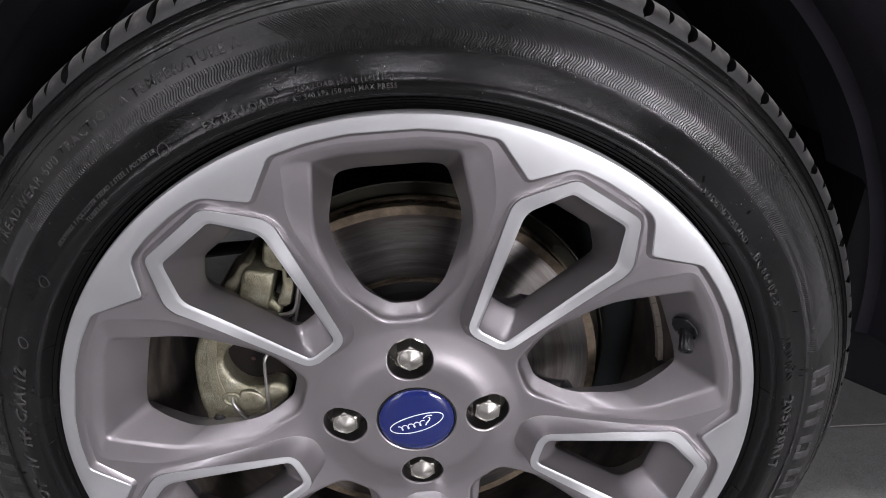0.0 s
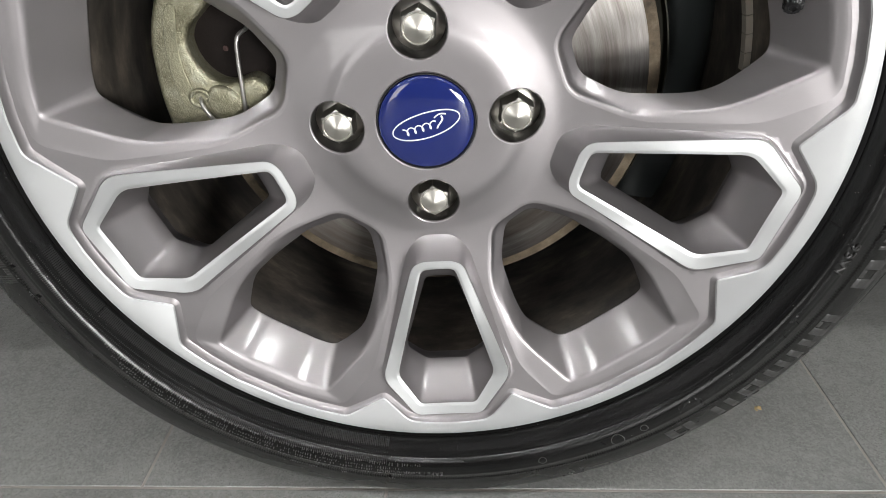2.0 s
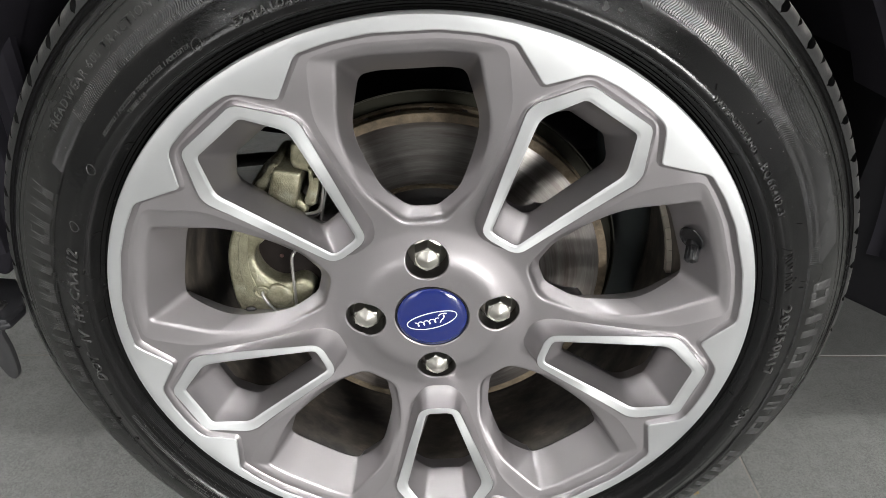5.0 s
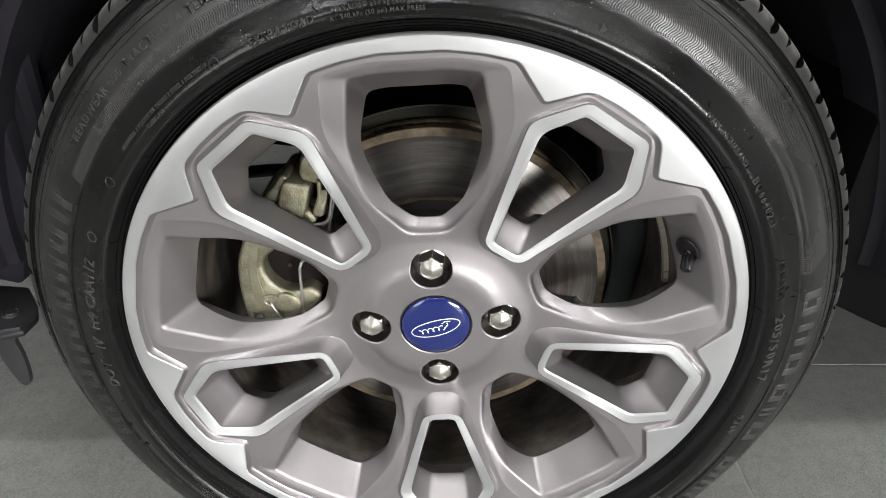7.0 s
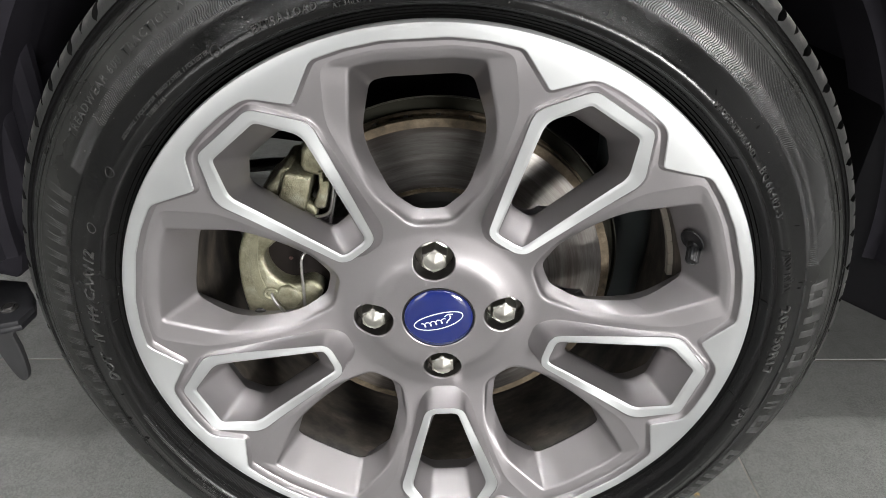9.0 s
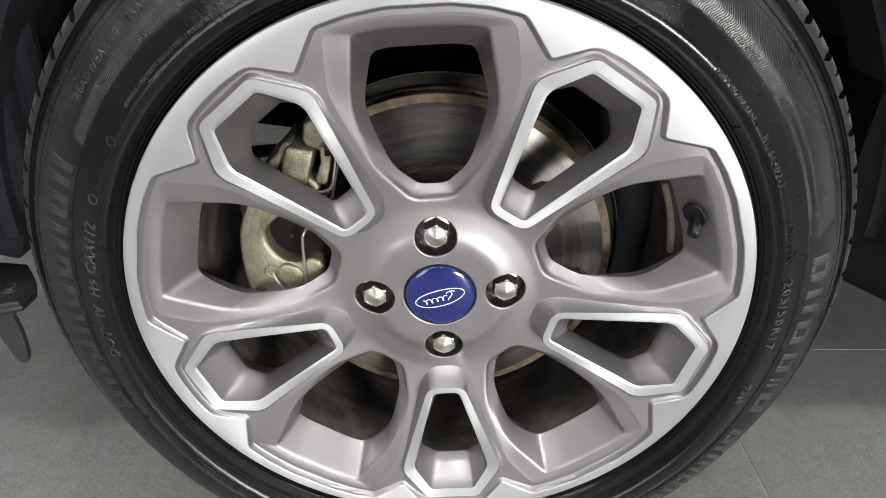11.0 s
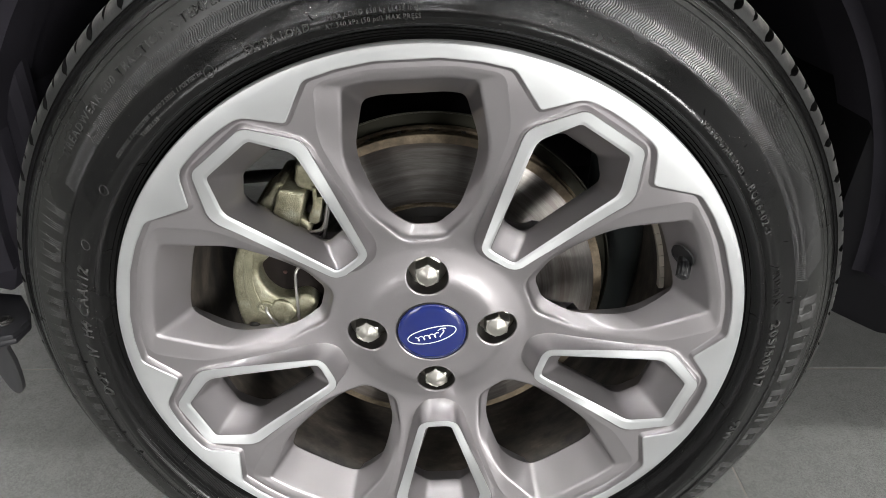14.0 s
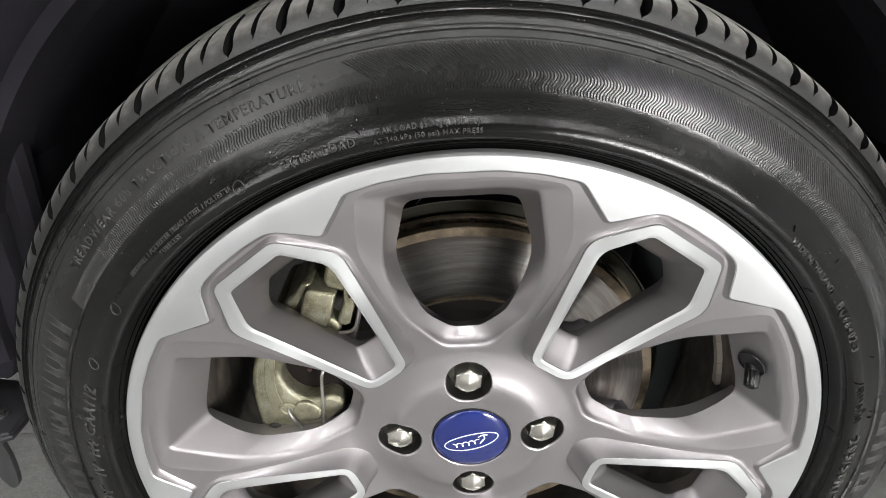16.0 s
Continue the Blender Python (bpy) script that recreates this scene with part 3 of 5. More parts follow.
# wall up to the flange
pieces.append(loft([up(foot_loop, web_y), up(offset_loop(FLANGE, -0.0014), lambda r: web_y(r) - 0.0012), up(edge_low, lambda r: face_y(r) + 0.0012), up(FLANGE, lambda r: face_y(r) + 0.0002)]))
for a in PODS:
    foot, edge, hole, deep = [turned(q, a) for q in (POD_FOOT, POD_EDGE, POD_HOLE, POD_DEEP)]
    mid = foot * 0.35 + edge * 0.65
    near = foot * 0.85 + edge * 0.15
    f_y = [p[1] for p in up(foot, web_y)]
    e_y = [p[1] for p in up(edge, face_y)]
    rows = [up(foot, web_y),
            [(x, 0.92 * fy + 0.08 * ey, z) for (x, z), fy, ey in zip(near, f_y, e_y)],
            [(x, 0.45 * fy + 0.55 * ey, z) for (x, z), fy, ey in zip(mid, f_y, e_y)],
            [(x, ey + 0.0012, z) for (x, z), ey in zip(edge * 0.94 + foot * 0.06, e_y)],
            [(x, ey + 0.0002, z) for (x, z), ey in zip(edge, e_y)]]
    pieces.append(loft(rows))
    h_y = [p[1] for p in up(hole, face_y)]
    walls = [[(x, y + 0.0006, z) for (x, z), y in zip(hole, h_y)]]
    wall_end = 0.0325
    for k, (t, dy) in enumerate(((0.03, 0.0012), (0.35, 0.0), (0.7, 0.0), (0.96, 0.0), (1.0, 0.0015))):
        q = hole * (1 - t) + deep * t
        walls.append([(x, (y + 0.0016) * (1 - t) + wall_end * t + (dy if t == 1.0 else 0), z) for (x, z), y in zip(q, h_y)])
    back = deep * 1.0
    walls.append(up(offset_loop(back, 0.008), wall_end + 0.004))
    walls.append(up(offset_loop(back, 0.008), 0.0505))
    pieces.append(loft([list(reversed(r)) for r in walls]))
def crease_y(r):
    """Depth of the crease in a window's wall."""
    return float(np.interp(r, (0.085, 0.100, 0.120, 0.150, 0.180, 0.200, 0.210), (0.0384, 0.0342, 0.0270, 0.0186, 0.0128, 0.0093, 0.0080)))


def wall_end_y(r):
    """Depth at which a window's wall ends."""
    return float(np.interp(r, (0.090, 0.105, 0.120, 0.150, 0.180, 0.200), (0.0448, 0.0395, 0.0355, 0.0325, 0.0345, 0.0390)))


def softened(nodes, cuts, arc=4):
    """The line through the nodes with each inner corner rounded off."""
    out = [nodes[0]]
    for k in range(1, len(nodes) - 1):
        a, p, b = nodes[k - 1], nodes[k], nodes[k + 1]
        la, lb = np.linalg.norm(a - p), np.linalg.norm(b - p)
        ca, cb = min(cuts[k - 1], 0.44 * la), min(cuts[k - 1], 0.44 * lb)
        p1, p2 = p + (a - p) / la * ca, p + (b - p) / lb * cb
        out.append(p1 + (a - p) / la * 0.0002)
        out += [(1 - t) ** 2 * p1 + 2 * t * (1 - t) * p + t * t * p2 for t in np.linspace(0, 1, arc + 1)]
        out.append(p2 + (b - p) / lb * 0.0002)
    return out + [nodes[-1]]


for a in WINDOWS:
    lip, out, mid, deep = [turned(q, a) for q in (offset_loop(WIN_OUT, 0.0026), WIN_OUT, WIN_MID, WIN_DEEP)]
    lines = []
    for p0, p1, p2, p3, p4 in zip(lip, out, mid, deep, offset_loop(deep, 0.009)):
        d1, d2, d3 = web_y(math.hypot(*p1)) + 0.0004, crease_y(math.hypot(*p2)), wall_end_y(math.hypot(*p3))
        nodes = [np.array((p[0], d, p[1])) for p, d in ((p0, web_y(math.hypot(*p0))), (p1, d1), (p2, d2), (p3, d3), (p4, d3 + 0.003), (p4, 0.0505))]
        lines.append(softened(nodes, (0.0026, 0.0022, 0.0010, 0.0020)))
    rows = [[tuple(q) for q in row] for row in zip(*lines)]
    pieces.append(loft([list(reversed(r)) for r in rows]))
for a in LUGS:
    cx, cy = polar(LUG_R, a)
    rings = []
    for r, d in ((LUG_HOLE + 0.0006, None), (LUG_HOLE + 0.0001, 0.0003), (LUG_HOLE - 0.0003, 0.0014)):
        ring = circle(cx, cy, r, 48)
        rings.append(list(reversed([(x, web_y(math.hypot(x, z)) + (d or 0.0), z) for x, z in ring])))
    pieces.append(loft(rings))
# centre recess
pieces.append(loft([list(reversed(up(circle(0, 0, r, 72), y))) for r, y in ((0.0300, web_y(0.030)), (0.0292, web_y(0.03) + 0.0005), (0.0290, 0.037), (0.010, 0.037))]))
# back of the spokes
outer_back = circle(0, 0, 0.204, 180)
pieces.append(sheet(outer_back, [turned(offset_loop(POD_DEEP, 0.008), a) for a in PODS] + [turned(offset_loop(WIN_DEEP, 0.009), a) for a in WINDOWS], 0.012, lambda r: 0.0610 if r < 0.12 else 0.0505))
v, f = join(pieces)
mesh_part("rim_casting", v, f, PAINT, wheel, "satin silver-grey painted alloy", AXLE, 38)

# bright turned flange and pods
rings = [up(edge_low, lambda r: face_y(r) + 0.0006), up(offset_loop(FLANGE, 0.0003), face_y)]
for t in (0.25, 0.5, 0.75, 0.9, 1.0, 1.1):
    ring = []
    for x, z in FLANGE:
        r = math.hypot(x, z)
        r2 = (r + 0.0003) * (1 - t) + 0.2322 * t if t <= 1.0 else 0.2330
        ring.append((x / r * r2, face_y(r2), z / r * r2))
    rings.append(ring)
rings.append([(x / math.hypot(x, z) * RIM_R, 0.0030, z / math.hypot(x, z) * RIM_R) for x, z in FLANGE])
rings.append([(x / math.hypot(x, z) * 0.2330, 0.0075, z / math.hypot(x, z) * 0.2330) for x, z in FLANGE])
rings.append([(x / math.hypot(x, z) * 0.2285, 0.0085, z / math.hypot(x, z) * 0.2285) for x, z in FLANGE])
v, f = loft(rings)
mesh_part("flange", v, f, MACHINED, wheel, "bright lathe-turned outer flange", AXLE, 30)
for a in PODS:
    edge, hole = turned(POD_EDGE, a), turned(POD_HOLE, a)
    rows = []
    for t, d in ((0.0, 0.0007), (0.035, 0.0), (0.3, 0.0), (0.65, 0.0), (0.78, 0.0), (0.82, 0.0001), (1.0, 0.0006)):
        q = edge * (1 - t) + hole * t
        rows.append([(x, face_y(math.hypot(x, z)) + d, z) for x, z in q])
    v, f = loft(rows)
    mesh_part("pod_face", v, f, MACHINED, wheel, "bright lathe-turned pod frame", AXLE, 30)

# barrel
prof = curve_through([(0.2040, 0.0380), (0.1985, 0.0460), (0.1960, 0.0580), (0.1962, 0.0900), (0.1985, 0.1300), (0.2030, 0.1700), (0.2080, 0.1900), (0.2180, 0.1960)], 4)
prof += [(0.2220, 0.1990), (0.2220, 0.1930), (0.2060, 0.1500), (0.2040, 0.0600), (0.2130, 0.0300), (0.2280, 0.0090)]
v, f = lathe(prof, 160)
mesh_part("barrel", v, f, BARREL, wheel, "dark dusty inside of the rim", AXLE, 40)

# centre cap with its oval badge
prof = [(0.0001, 0.0238), (0.006, 0.02385), (0.012, 0.0242), (0.018, 0.0249), (0.0235, 0.0258), (0.0268, 0.0267), (0.0277, 0.0276), (0.0279, 0.0296), (0.0277, 0.0350)]
v, f = lathe(prof, 96)
cap = mesh_part("centre_cap", v, f, BLUE, wheel, "domed glossy blue centre cap", AXLE, 50)
prof = [(0.0280, 0.0288), (0.0283, 0.0276), (0.0287, 0.0276), (0.0289, 0.0286), (0.0289, 0.0350)]
v, f = lathe(prof, 96)
mesh_part("cap_rim", v, f, DARK_STEEL, wheel, "thin dark ring round the cap", AXLE, 50)


def dome_y(x, z):
    return float(np.interp(math.hypot(x, z), (0, 0.006, 0.012, 0.018, 0.0235, 0.0268), (0.0238, 0.02385, 0.0242, 0.0249, 0.0258, 0.0267)))


BADGE_TURN = 17.5


def on_dome(p, q, lift):
    x, z = turned(np.array([(p, q)]), BADGE_TURN)[0]
    return (x, dome_y(x, z) - lift, z)


def ribbon(points, width, lift=0.0003):
    pts = np.array(points, float)
    t = np.gradient(pts, axis=0)
    t /= np.linalg.norm(t, axis=1)[:, None] + 1e-12
    nrm = np.stack([-t[:, 1], t[:, 0]], 1)
    w = np.array(width) if not np.isscalar(width) else np.full(len(pts), width)
    left, right = pts + nrm * w[:, None] / 2, pts - nrm * w[:, None] / 2
    verts = [on_dome(*p, lift) for p in left] + [on_dome(*p, lift) for p in right] + [on_dome(*p, -0.0002) for p in left] + [on_dome(*p, -0.0002) for p in right]
    n = len(pts)
    faces = []
    for i in range(n - 1):
        faces += [(i, i + 1, n + i + 1, n + i), (i, 2 * n + i, 2 * n + i + 1, i + 1), (n + i, n + i + 1, 3 * n + i + 1, 3 * n + i)]
    return verts, faces


oval = [(0.0202 * math.cos(t), 0.0074 * math.sin(t)) for t in np.linspace(0, 2 * math.pi, 73)]
v, f = ribbon(oval, 0.0007)
mesh_part("badge_outline", v, f, WHITE, cap, "thin white oval line")
# plain flowing strokes inside the oval
strokes = [ribbon([(-0.0138 + 0.0190 * t + 0.0013 * math.sin(26 * t), -0.0006 + 0.0020 * math.cos(26 * t)) for t in np.linspace(0, 1, 90)], 0.0007),
           ribbon([(0.0060 + 0.0070 * t, 0.0030 + 0.0012 * math.sin(3.1 * t)) for t in np.linspace(0, 1, 14)], 0.0008),
           ribbon([(0.0100 - 0.0030 * t + 0.0012 * math.sin(5 * t), 0.0030 - 0.0066 * t) for t in np.linspace(0, 1, 16)], 0.0010)]
for s in strokes:
    mesh_part("badge_stroke", s[0], s[1], WHITE, cap)


# wheel nuts
def nut_mesh():
    verts, faces = [], []
    n = 6
    rings = []
    for r, y in ((0.0132, 0.0108), (0.0112, 0.0116), (0.0108, 0.0208), (0.0104, 0.0222)):
        rings.append([(r * math.cos(math.pi / 3 * k + math.pi / 6), -y, r * math.sin(math.pi / 3 * k + math.pi / 6)) for k in range(6)])
    sub = []
    for ring in rings:
        fine = []
        for k in range(6):
            a, b = np.array(ring[k]), np.array(ring[(k + 1) % 6])
            fine += [tuple(a + (b - a) * t / 6) for t in range(6)]
        sub.append(fine)
    for r, y in ((0.0090, 0.0229), (0.0084, 0.0229), (0.0082, 0.0225), (0.0079, 0.0226), (0.0076, 0.0230), (0.0040, 0.0243), (0.0010, 0.0255), (0.0001, 0.0256)):
        sub.append([(r * math.cos(2 * math.pi * k / 36 + math.pi / 6), -y, r * math.sin(2 * math.pi * k / 36 + math.pi / 6)) for k in range(36)])
    base = [(0.0150 * math.cos(2 * math.pi * k / 36 + math.pi / 6), 0.0, 0.0150 * math.sin(2 * math.pi * k / 36 + math.pi / 6)) for k in range(36)]
    base2 = [(0.0150 * math.cos(2 * math.pi * k / 36 + math.pi / 6), -0.0096, 0.0150 * math.sin(2 * math.pi * k / 36 + math.pi / 6)) for k in range(36)]
    return loft([base, base2] + sub)


nut_data = None
for a in LUGS:
    x, z = polar(LUG_R, a)
    rings = []
    for r, d, fixed in ((LUG_HOLE - 0.0003, 0.0014, 0), (LUG_HOLE - 0.0007, 0.0040, 0), (LUG_HOLE - 0.0018, 0, 0.0530), (0.0135, 0, 0.0545), (0.0090, 0, 0.0570), (0.0060, 0, 0.0580)):
        ring = circle(x, z, r, 48)
        rings.append(list(reversed([(p, fixed or web_y(math.hypot(p, q)) + d, q) for p, q in ring])))
    v, f = loft(rings)
    mesh_part("nut_bore", v, f, BORE, wheel, "dark bore round a wheel nut", AXLE, 40)
    if nut_data is None:
        v, f = nut_mesh()
        first = mesh_part("wheel_nut", v, f, STAINLESS, wheel, "bright hexagonal wheel nut with a pointed cap", None, 25)
        nut_data = first.data
        nut = first
    else:
        nut = link_mesh("wheel_nut", nut_data, None, wheel, "bright hexagonal wheel nut with a pointed cap")
    nut.location = (x, 0.0530, ZC + z)
    nut.rotation_euler = (0, radians(random.uniform(-6, 6)), 0)

# tyre valve
VALVE_A = 22.5
vx, vz = polar(1.0, VALVE_A)


def valve_point(r, y):
    return (vx * r, y, vz * r)


def spun(axis_a, axis_b, prof, n=24):
    """A turned piece along the line from a to b; prof: (distance along, radius)."""
    a, b = Vector(axis_a), Vector(axis_b)
    d = (b - a).normalized()
    s = d.cross(Vector((0.3, 0.2, 0.93))).normalized()
    w = d.cross(s)
    rings = []
    for t, r in prof:
        rings.append([tuple(a + d * t + r * (math.cos(2 * math.pi * k / n) * s + math.sin(2 * math.pi * k / n) * w)) for k in range(n)])
    return loft(rings)


va, vb = valve_point(0.2100, 0.0370), polar(0.1925, 18.9)
vb = (vb[0], 0.0090, vb[1])
v, f = spun(va, vb, [(0, 0.0092), (0.006, 0.0092), (0.008, 0.0074), (0.012, 0.0062), (0.021, 0.0052), (0.0215, 0.0038)])
valve = mesh_part("valve", v, f, VALVE_RUBBER, wheel, "black rubber tyre valve", AXLE, 40)
# flat dark disc on the wall stands in for the recess's shade
v, f = spun(valve_point(0.2000, 0.0212), valve_point(0.1900, 0.0147), [(0.0, 0.0001), (0.0, 0.0088), (0.0008, 0.0094), (0.0012, 0.0094), (0.0004, 0.0100)], 32)
mesh_part("valve_recess_shade", v, f, VALVE_RUBBER, valve, "dark disc painting in the shaded recess round the valve", None, 40)
rings = []
a, b = Vector(va), Vector(vb)
d = (b - a).normalized()
s = d.cross(Vector((0.3, 0.2, 0.93))).normalized()
w = d.cross(s)
for t, r, knurl in ((0.0205, 0.0042, 0), (0.0210, 0.0048, 1), (0.0310, 0.0046, 1), (0.0322, 0.0036, 0), (0.0324, 0.0020, 0), (0.0318, 0.0018, 0), (0.0318, 0.0002, 0)):
    rings.append([tuple(a + d * t + (r + knurl * 0.00025 * (1 if k % 4 < 2 else -1)) * (math.cos(2 * math.pi * k / 48) * s + math.sin(2 * math.pi * k / 48) * w)) for k in range(48)])
v, f = loft(rings)
mesh_part("valve_cap", v, f, VALVE_RUBBER, valve, "knurled black valve cap", None, 40)

# stick-on balance weights
for k in range(6):
    a0 = 24.6 - 3.25 * k
    bm = bmesh.new()
    vs = []
    for r in (0.1955, 0.1915):
        for y in (0.0640, 0.0702):
            for a in (a0, a0 - 1.55, a0 - 3.08):
                x, z = polar(r, a)
                vs.append(bm.verts.new((x, y, z)))
    q = lambda i, j, k2: vs[i * 6 + j * 3 + k2]
    for k2 in (0, 1):
        bm.faces.new((q(1, 0, k2), q(1, 0, k2 + 1), q(1, 1, k2 + 1), q(1, 1, k2)))
        bm.faces.new((q(0, 0, k2), q(0, 1, k2), q(0, 1, k2 + 1), q(0, 0, k2 + 1)))
        bm.faces.new((q(0, 0, k2), q(0, 0, k2 + 1), q(1, 0, k2 + 1), q(1, 0, k2)))
        bm.faces.new((q(0, 1, k2), q(1, 1, k2), q(1, 1, k2 + 1), q(0, 1, k2 + 1)))
    bm.faces.new((q(0, 0, 0), q(1, 0, 0), q(1, 1, 0), q(0, 1, 0)))
    bm.faces.new((q(0, 0, 2), q(0, 1, 2), q(1, 1, 2), q(1, 0, 2)))
    bmesh.ops.recalc_face_normals(bm, faces=bm.faces)
    part("balance_weight", bm, LEAD, wheel, "small steel stick-on balance weight", AXLE)

# ---- the tyre ----
SIDE = curve_through([(0.2285, 0.0120), (0.2335, 0.0095), (0.2352, 0.0068), (0.2378, 0.0040), (0.2405, 0.0002), (0.2426, -0.0052), (0.2450, -0.0088), (0.2480, -0.0100), (0.2515, -0.0091), (0.2550, -0.0070), (0.2600, -0.0046),
                      (0.2650, -0.0025), (0.2700, -0.0013), (0.2770, 0.0001), (0.2865, 0.0031), (0.2925, 0.0060), (0.2960, 0.0088)], 5)
SHOULDER = [(0.2984, 0.0104), (0.2987, 0.0114), (0.2993, 0.0120), (0.2998, 0.0114), (0.3020, 0.0130), (0.3023, 0.0140), (0.3029, 0.0146), (0.3034, 0.0141), (0.3036, 0.0152), (0.3028, 0.0180), (0.3022, 0.0220), (0.3032, 0.0300)]
SIDE_R, SIDE_Y = [p[0] for p in SIDE], [p[1] for p in SIDE]


def side_y(r):
    return float(np.interp(r, SIDE_R, SIDE_Y))


def settled(p):
    """The tyre's shape under load: flat where it stands, a little fuller just above."""
    x, y, z = p
    r = math.hypot(x, z)
    ang = math.degrees(math.atan2(z, x)) + 90
    ang = (ang + 180) % 360 - 180
    if y < 0.03:
        y -= 0.0130 * math.exp(-(ang / 72) ** 4) * max(0.0, min(1.0, (r - 0.236) / 0.02)) * max(0.0, min(1.0, (0.318 - r) / 0.03))
    low = -ZC + 0.0004
    if z < low + 0.004:
        t = low + 0.004 - z
        z = low + 0.004 - 0.004 * (1 - math.exp(-t / 0.004))
    return (x, y, z)


def groove(r0, r1, depth):
    """Three profile points that cut a small groove into the sidewall."""
    return [(r0, side_y(r0)), (r0 + 0.0003, side_y(r0) + depth), (r1 - 0.0003, side_y(r1) + depth), (r1, side_y(r1))]


def sidewall_profile():
    cuts = [(0.2362, 0.2370, 0.0009), (0.2384, 0.2391, 0.0007), (0.2436, 0.2442, 0.0004), (0.2886, 0.2892, 0.0004), (0.2918, 0.2927, 0.0007), (0.2942, 0.2948, 0.0005)]
    out = []
    for r, y in SIDE:
        if not any(a - 0.0002 <= r <= b + 0.0002 for a, b, _ in cuts):
            out.append((r, y))
    for a, b, d in cuts:
        out += groove(a, b, d)
    return sorted(out)


TREAD_MID = 0.1025
front = sidewall_profile() + SHOULDER + [(0.3062, 0.0400), (0.3078, 0.0600), (0.3085, TREAD_MID)]
back = [(r, 2 * TREAD_MID - y) for r, y in reversed(front[:-1])]
v, f = lathe(front + back, 288, warp=settled)
tyre = mesh_part("tyre", v, f, RUBBER, wheel, "black rubber tyre with moulded sidewall markings", AXLE, 42)
# faces behind the shoulder are coloured with the shade of the groove floor
tyre.data.materials.append(GROOVE_SHADE)
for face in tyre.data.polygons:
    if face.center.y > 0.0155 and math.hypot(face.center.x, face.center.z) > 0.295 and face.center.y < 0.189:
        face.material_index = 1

PITCHES = 66
BLOCK = [(0.3034, 0.0140), (0.3048, 0.0150), (0.3062, 0.0160), (0.3078, 0.0173), (0.3094, 0.0190), (0.3108, 0.0212), (0.3122, 0.0243), (0.3138, 0.0298), (0.3152, 0.0380), (0.3162, 0.0490), (0.3169, 0.0600)]
BLOCK_IN = [(r - 0.0004 - 0.0110 * min(1.0, i / 4), y + 0.0006 + 0.0026 * math.sin(min(1.0, i / 6) * 2.6)) for i, (r, y) in enumerate(BLOCK)]
PITCH = 360.0 / PITCHES


def half_gap(j, wide):
    """Half the width of a groove in degrees: a crescent that opens towards the tread."""
    t = min(1.0, max(0.0, (j - (0.3 if wide else 2.2)) / 2.5))
    return (0.62 if wide else 0.36) * t * t * (3 - 2 * t) * (1.0 - 0.035 * j) - 0.01


def block_mesh(a0, a1, wide_first):
    """One shoulder block between two angles, its sides swept back as the grooves are."""
    n = len(BLOCK)
    verts, faces = [], []
    for part_i, prof in enumerate((BLOCK, BLOCK_IN)):
        for j, (r, y) in enumerate(prof):
            sweep = 1.0 * j / (n - 1)
            g0, g1 = half_gap(j, wide_first), half_gap(j, not wide_first)
            if part_i:
                g0, g1 = g0 - 0.08, g1 - 0.08
            for k in range(4):
                a = radians(a0 + g0 + (a1 - a0 - g0 - g1) * k / 3 - sweep)
                verts.append((r * math.cos(a), y, r * math.sin(a)))
    m = n * 4
    for j in range(n - 1):
        for k in range(3):
            i = j * 4 + k
            faces.append((i, i + 1, i + 5, i + 4))
        for k, flip in ((0, False), (3, True)):
            i = j * 4 + k
            q = (i, i + 4, m + i + 4, m + i)
            faces.append(q[::-1] if flip else q)
    for j in (0, n - 1):
        for k in range(3):
            i = j * 4 + k
            faces.append((i, m + i, m + i + 1, i + 1))
    return verts, faces


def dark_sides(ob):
    """Groove walls in dust-free rubber, darkened to paint in the shade between blocks."""
    ob.data.materials.append(GROOVE_SHADE)
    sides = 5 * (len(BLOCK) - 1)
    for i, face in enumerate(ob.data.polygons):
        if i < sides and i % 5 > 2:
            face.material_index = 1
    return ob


block_data = {}
for k in range(PITCHES):
    for kind, (b0, b1) in enumerate(((0.0, PITCH * 0.52), (PITCH * 0.52, PITCH))):
        mid = (k * PITCH + (b0 + b1) / 2) % 360
        if abs((mid - 270 + 180) % 360 - 180) < 100:
            v, f = block_mesh(b0 + k * PITCH, b1 + k * PITCH, kind == 0)
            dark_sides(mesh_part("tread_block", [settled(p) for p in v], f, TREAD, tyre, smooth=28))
        else:
            if kind not in block_data:
                v, f = block_mesh(b0, b1, kind == 0)
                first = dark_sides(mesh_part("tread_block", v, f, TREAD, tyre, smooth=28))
                first.rotation_euler = (0, radians(-k * PITCH), 0)
                block_data[kind] = first.data
            else:
                link_mesh("tread_block", block_data[kind], None, tyre).rotation_euler = (0, radians(-k * PITCH), 0)
for y0, y1 in ((0.067, 0.098), (0.107, 0.138), (0.146, 0.190)):
    top = 0.3182 if y1 < 0.15 else 0.3165
    v, f = lathe([(0.3085, y0), (top - 0.001, y0 + 0.0005), (top, y0 + 0.002), (top, y1 - 0.002), (top - 0.001, y1 - 0.0005), (0.3085, y1)], 240, warp=settled)
    mesh_part("tread_rib", v, f, TREAD, tyre, "dusty tread rib", None, 40)


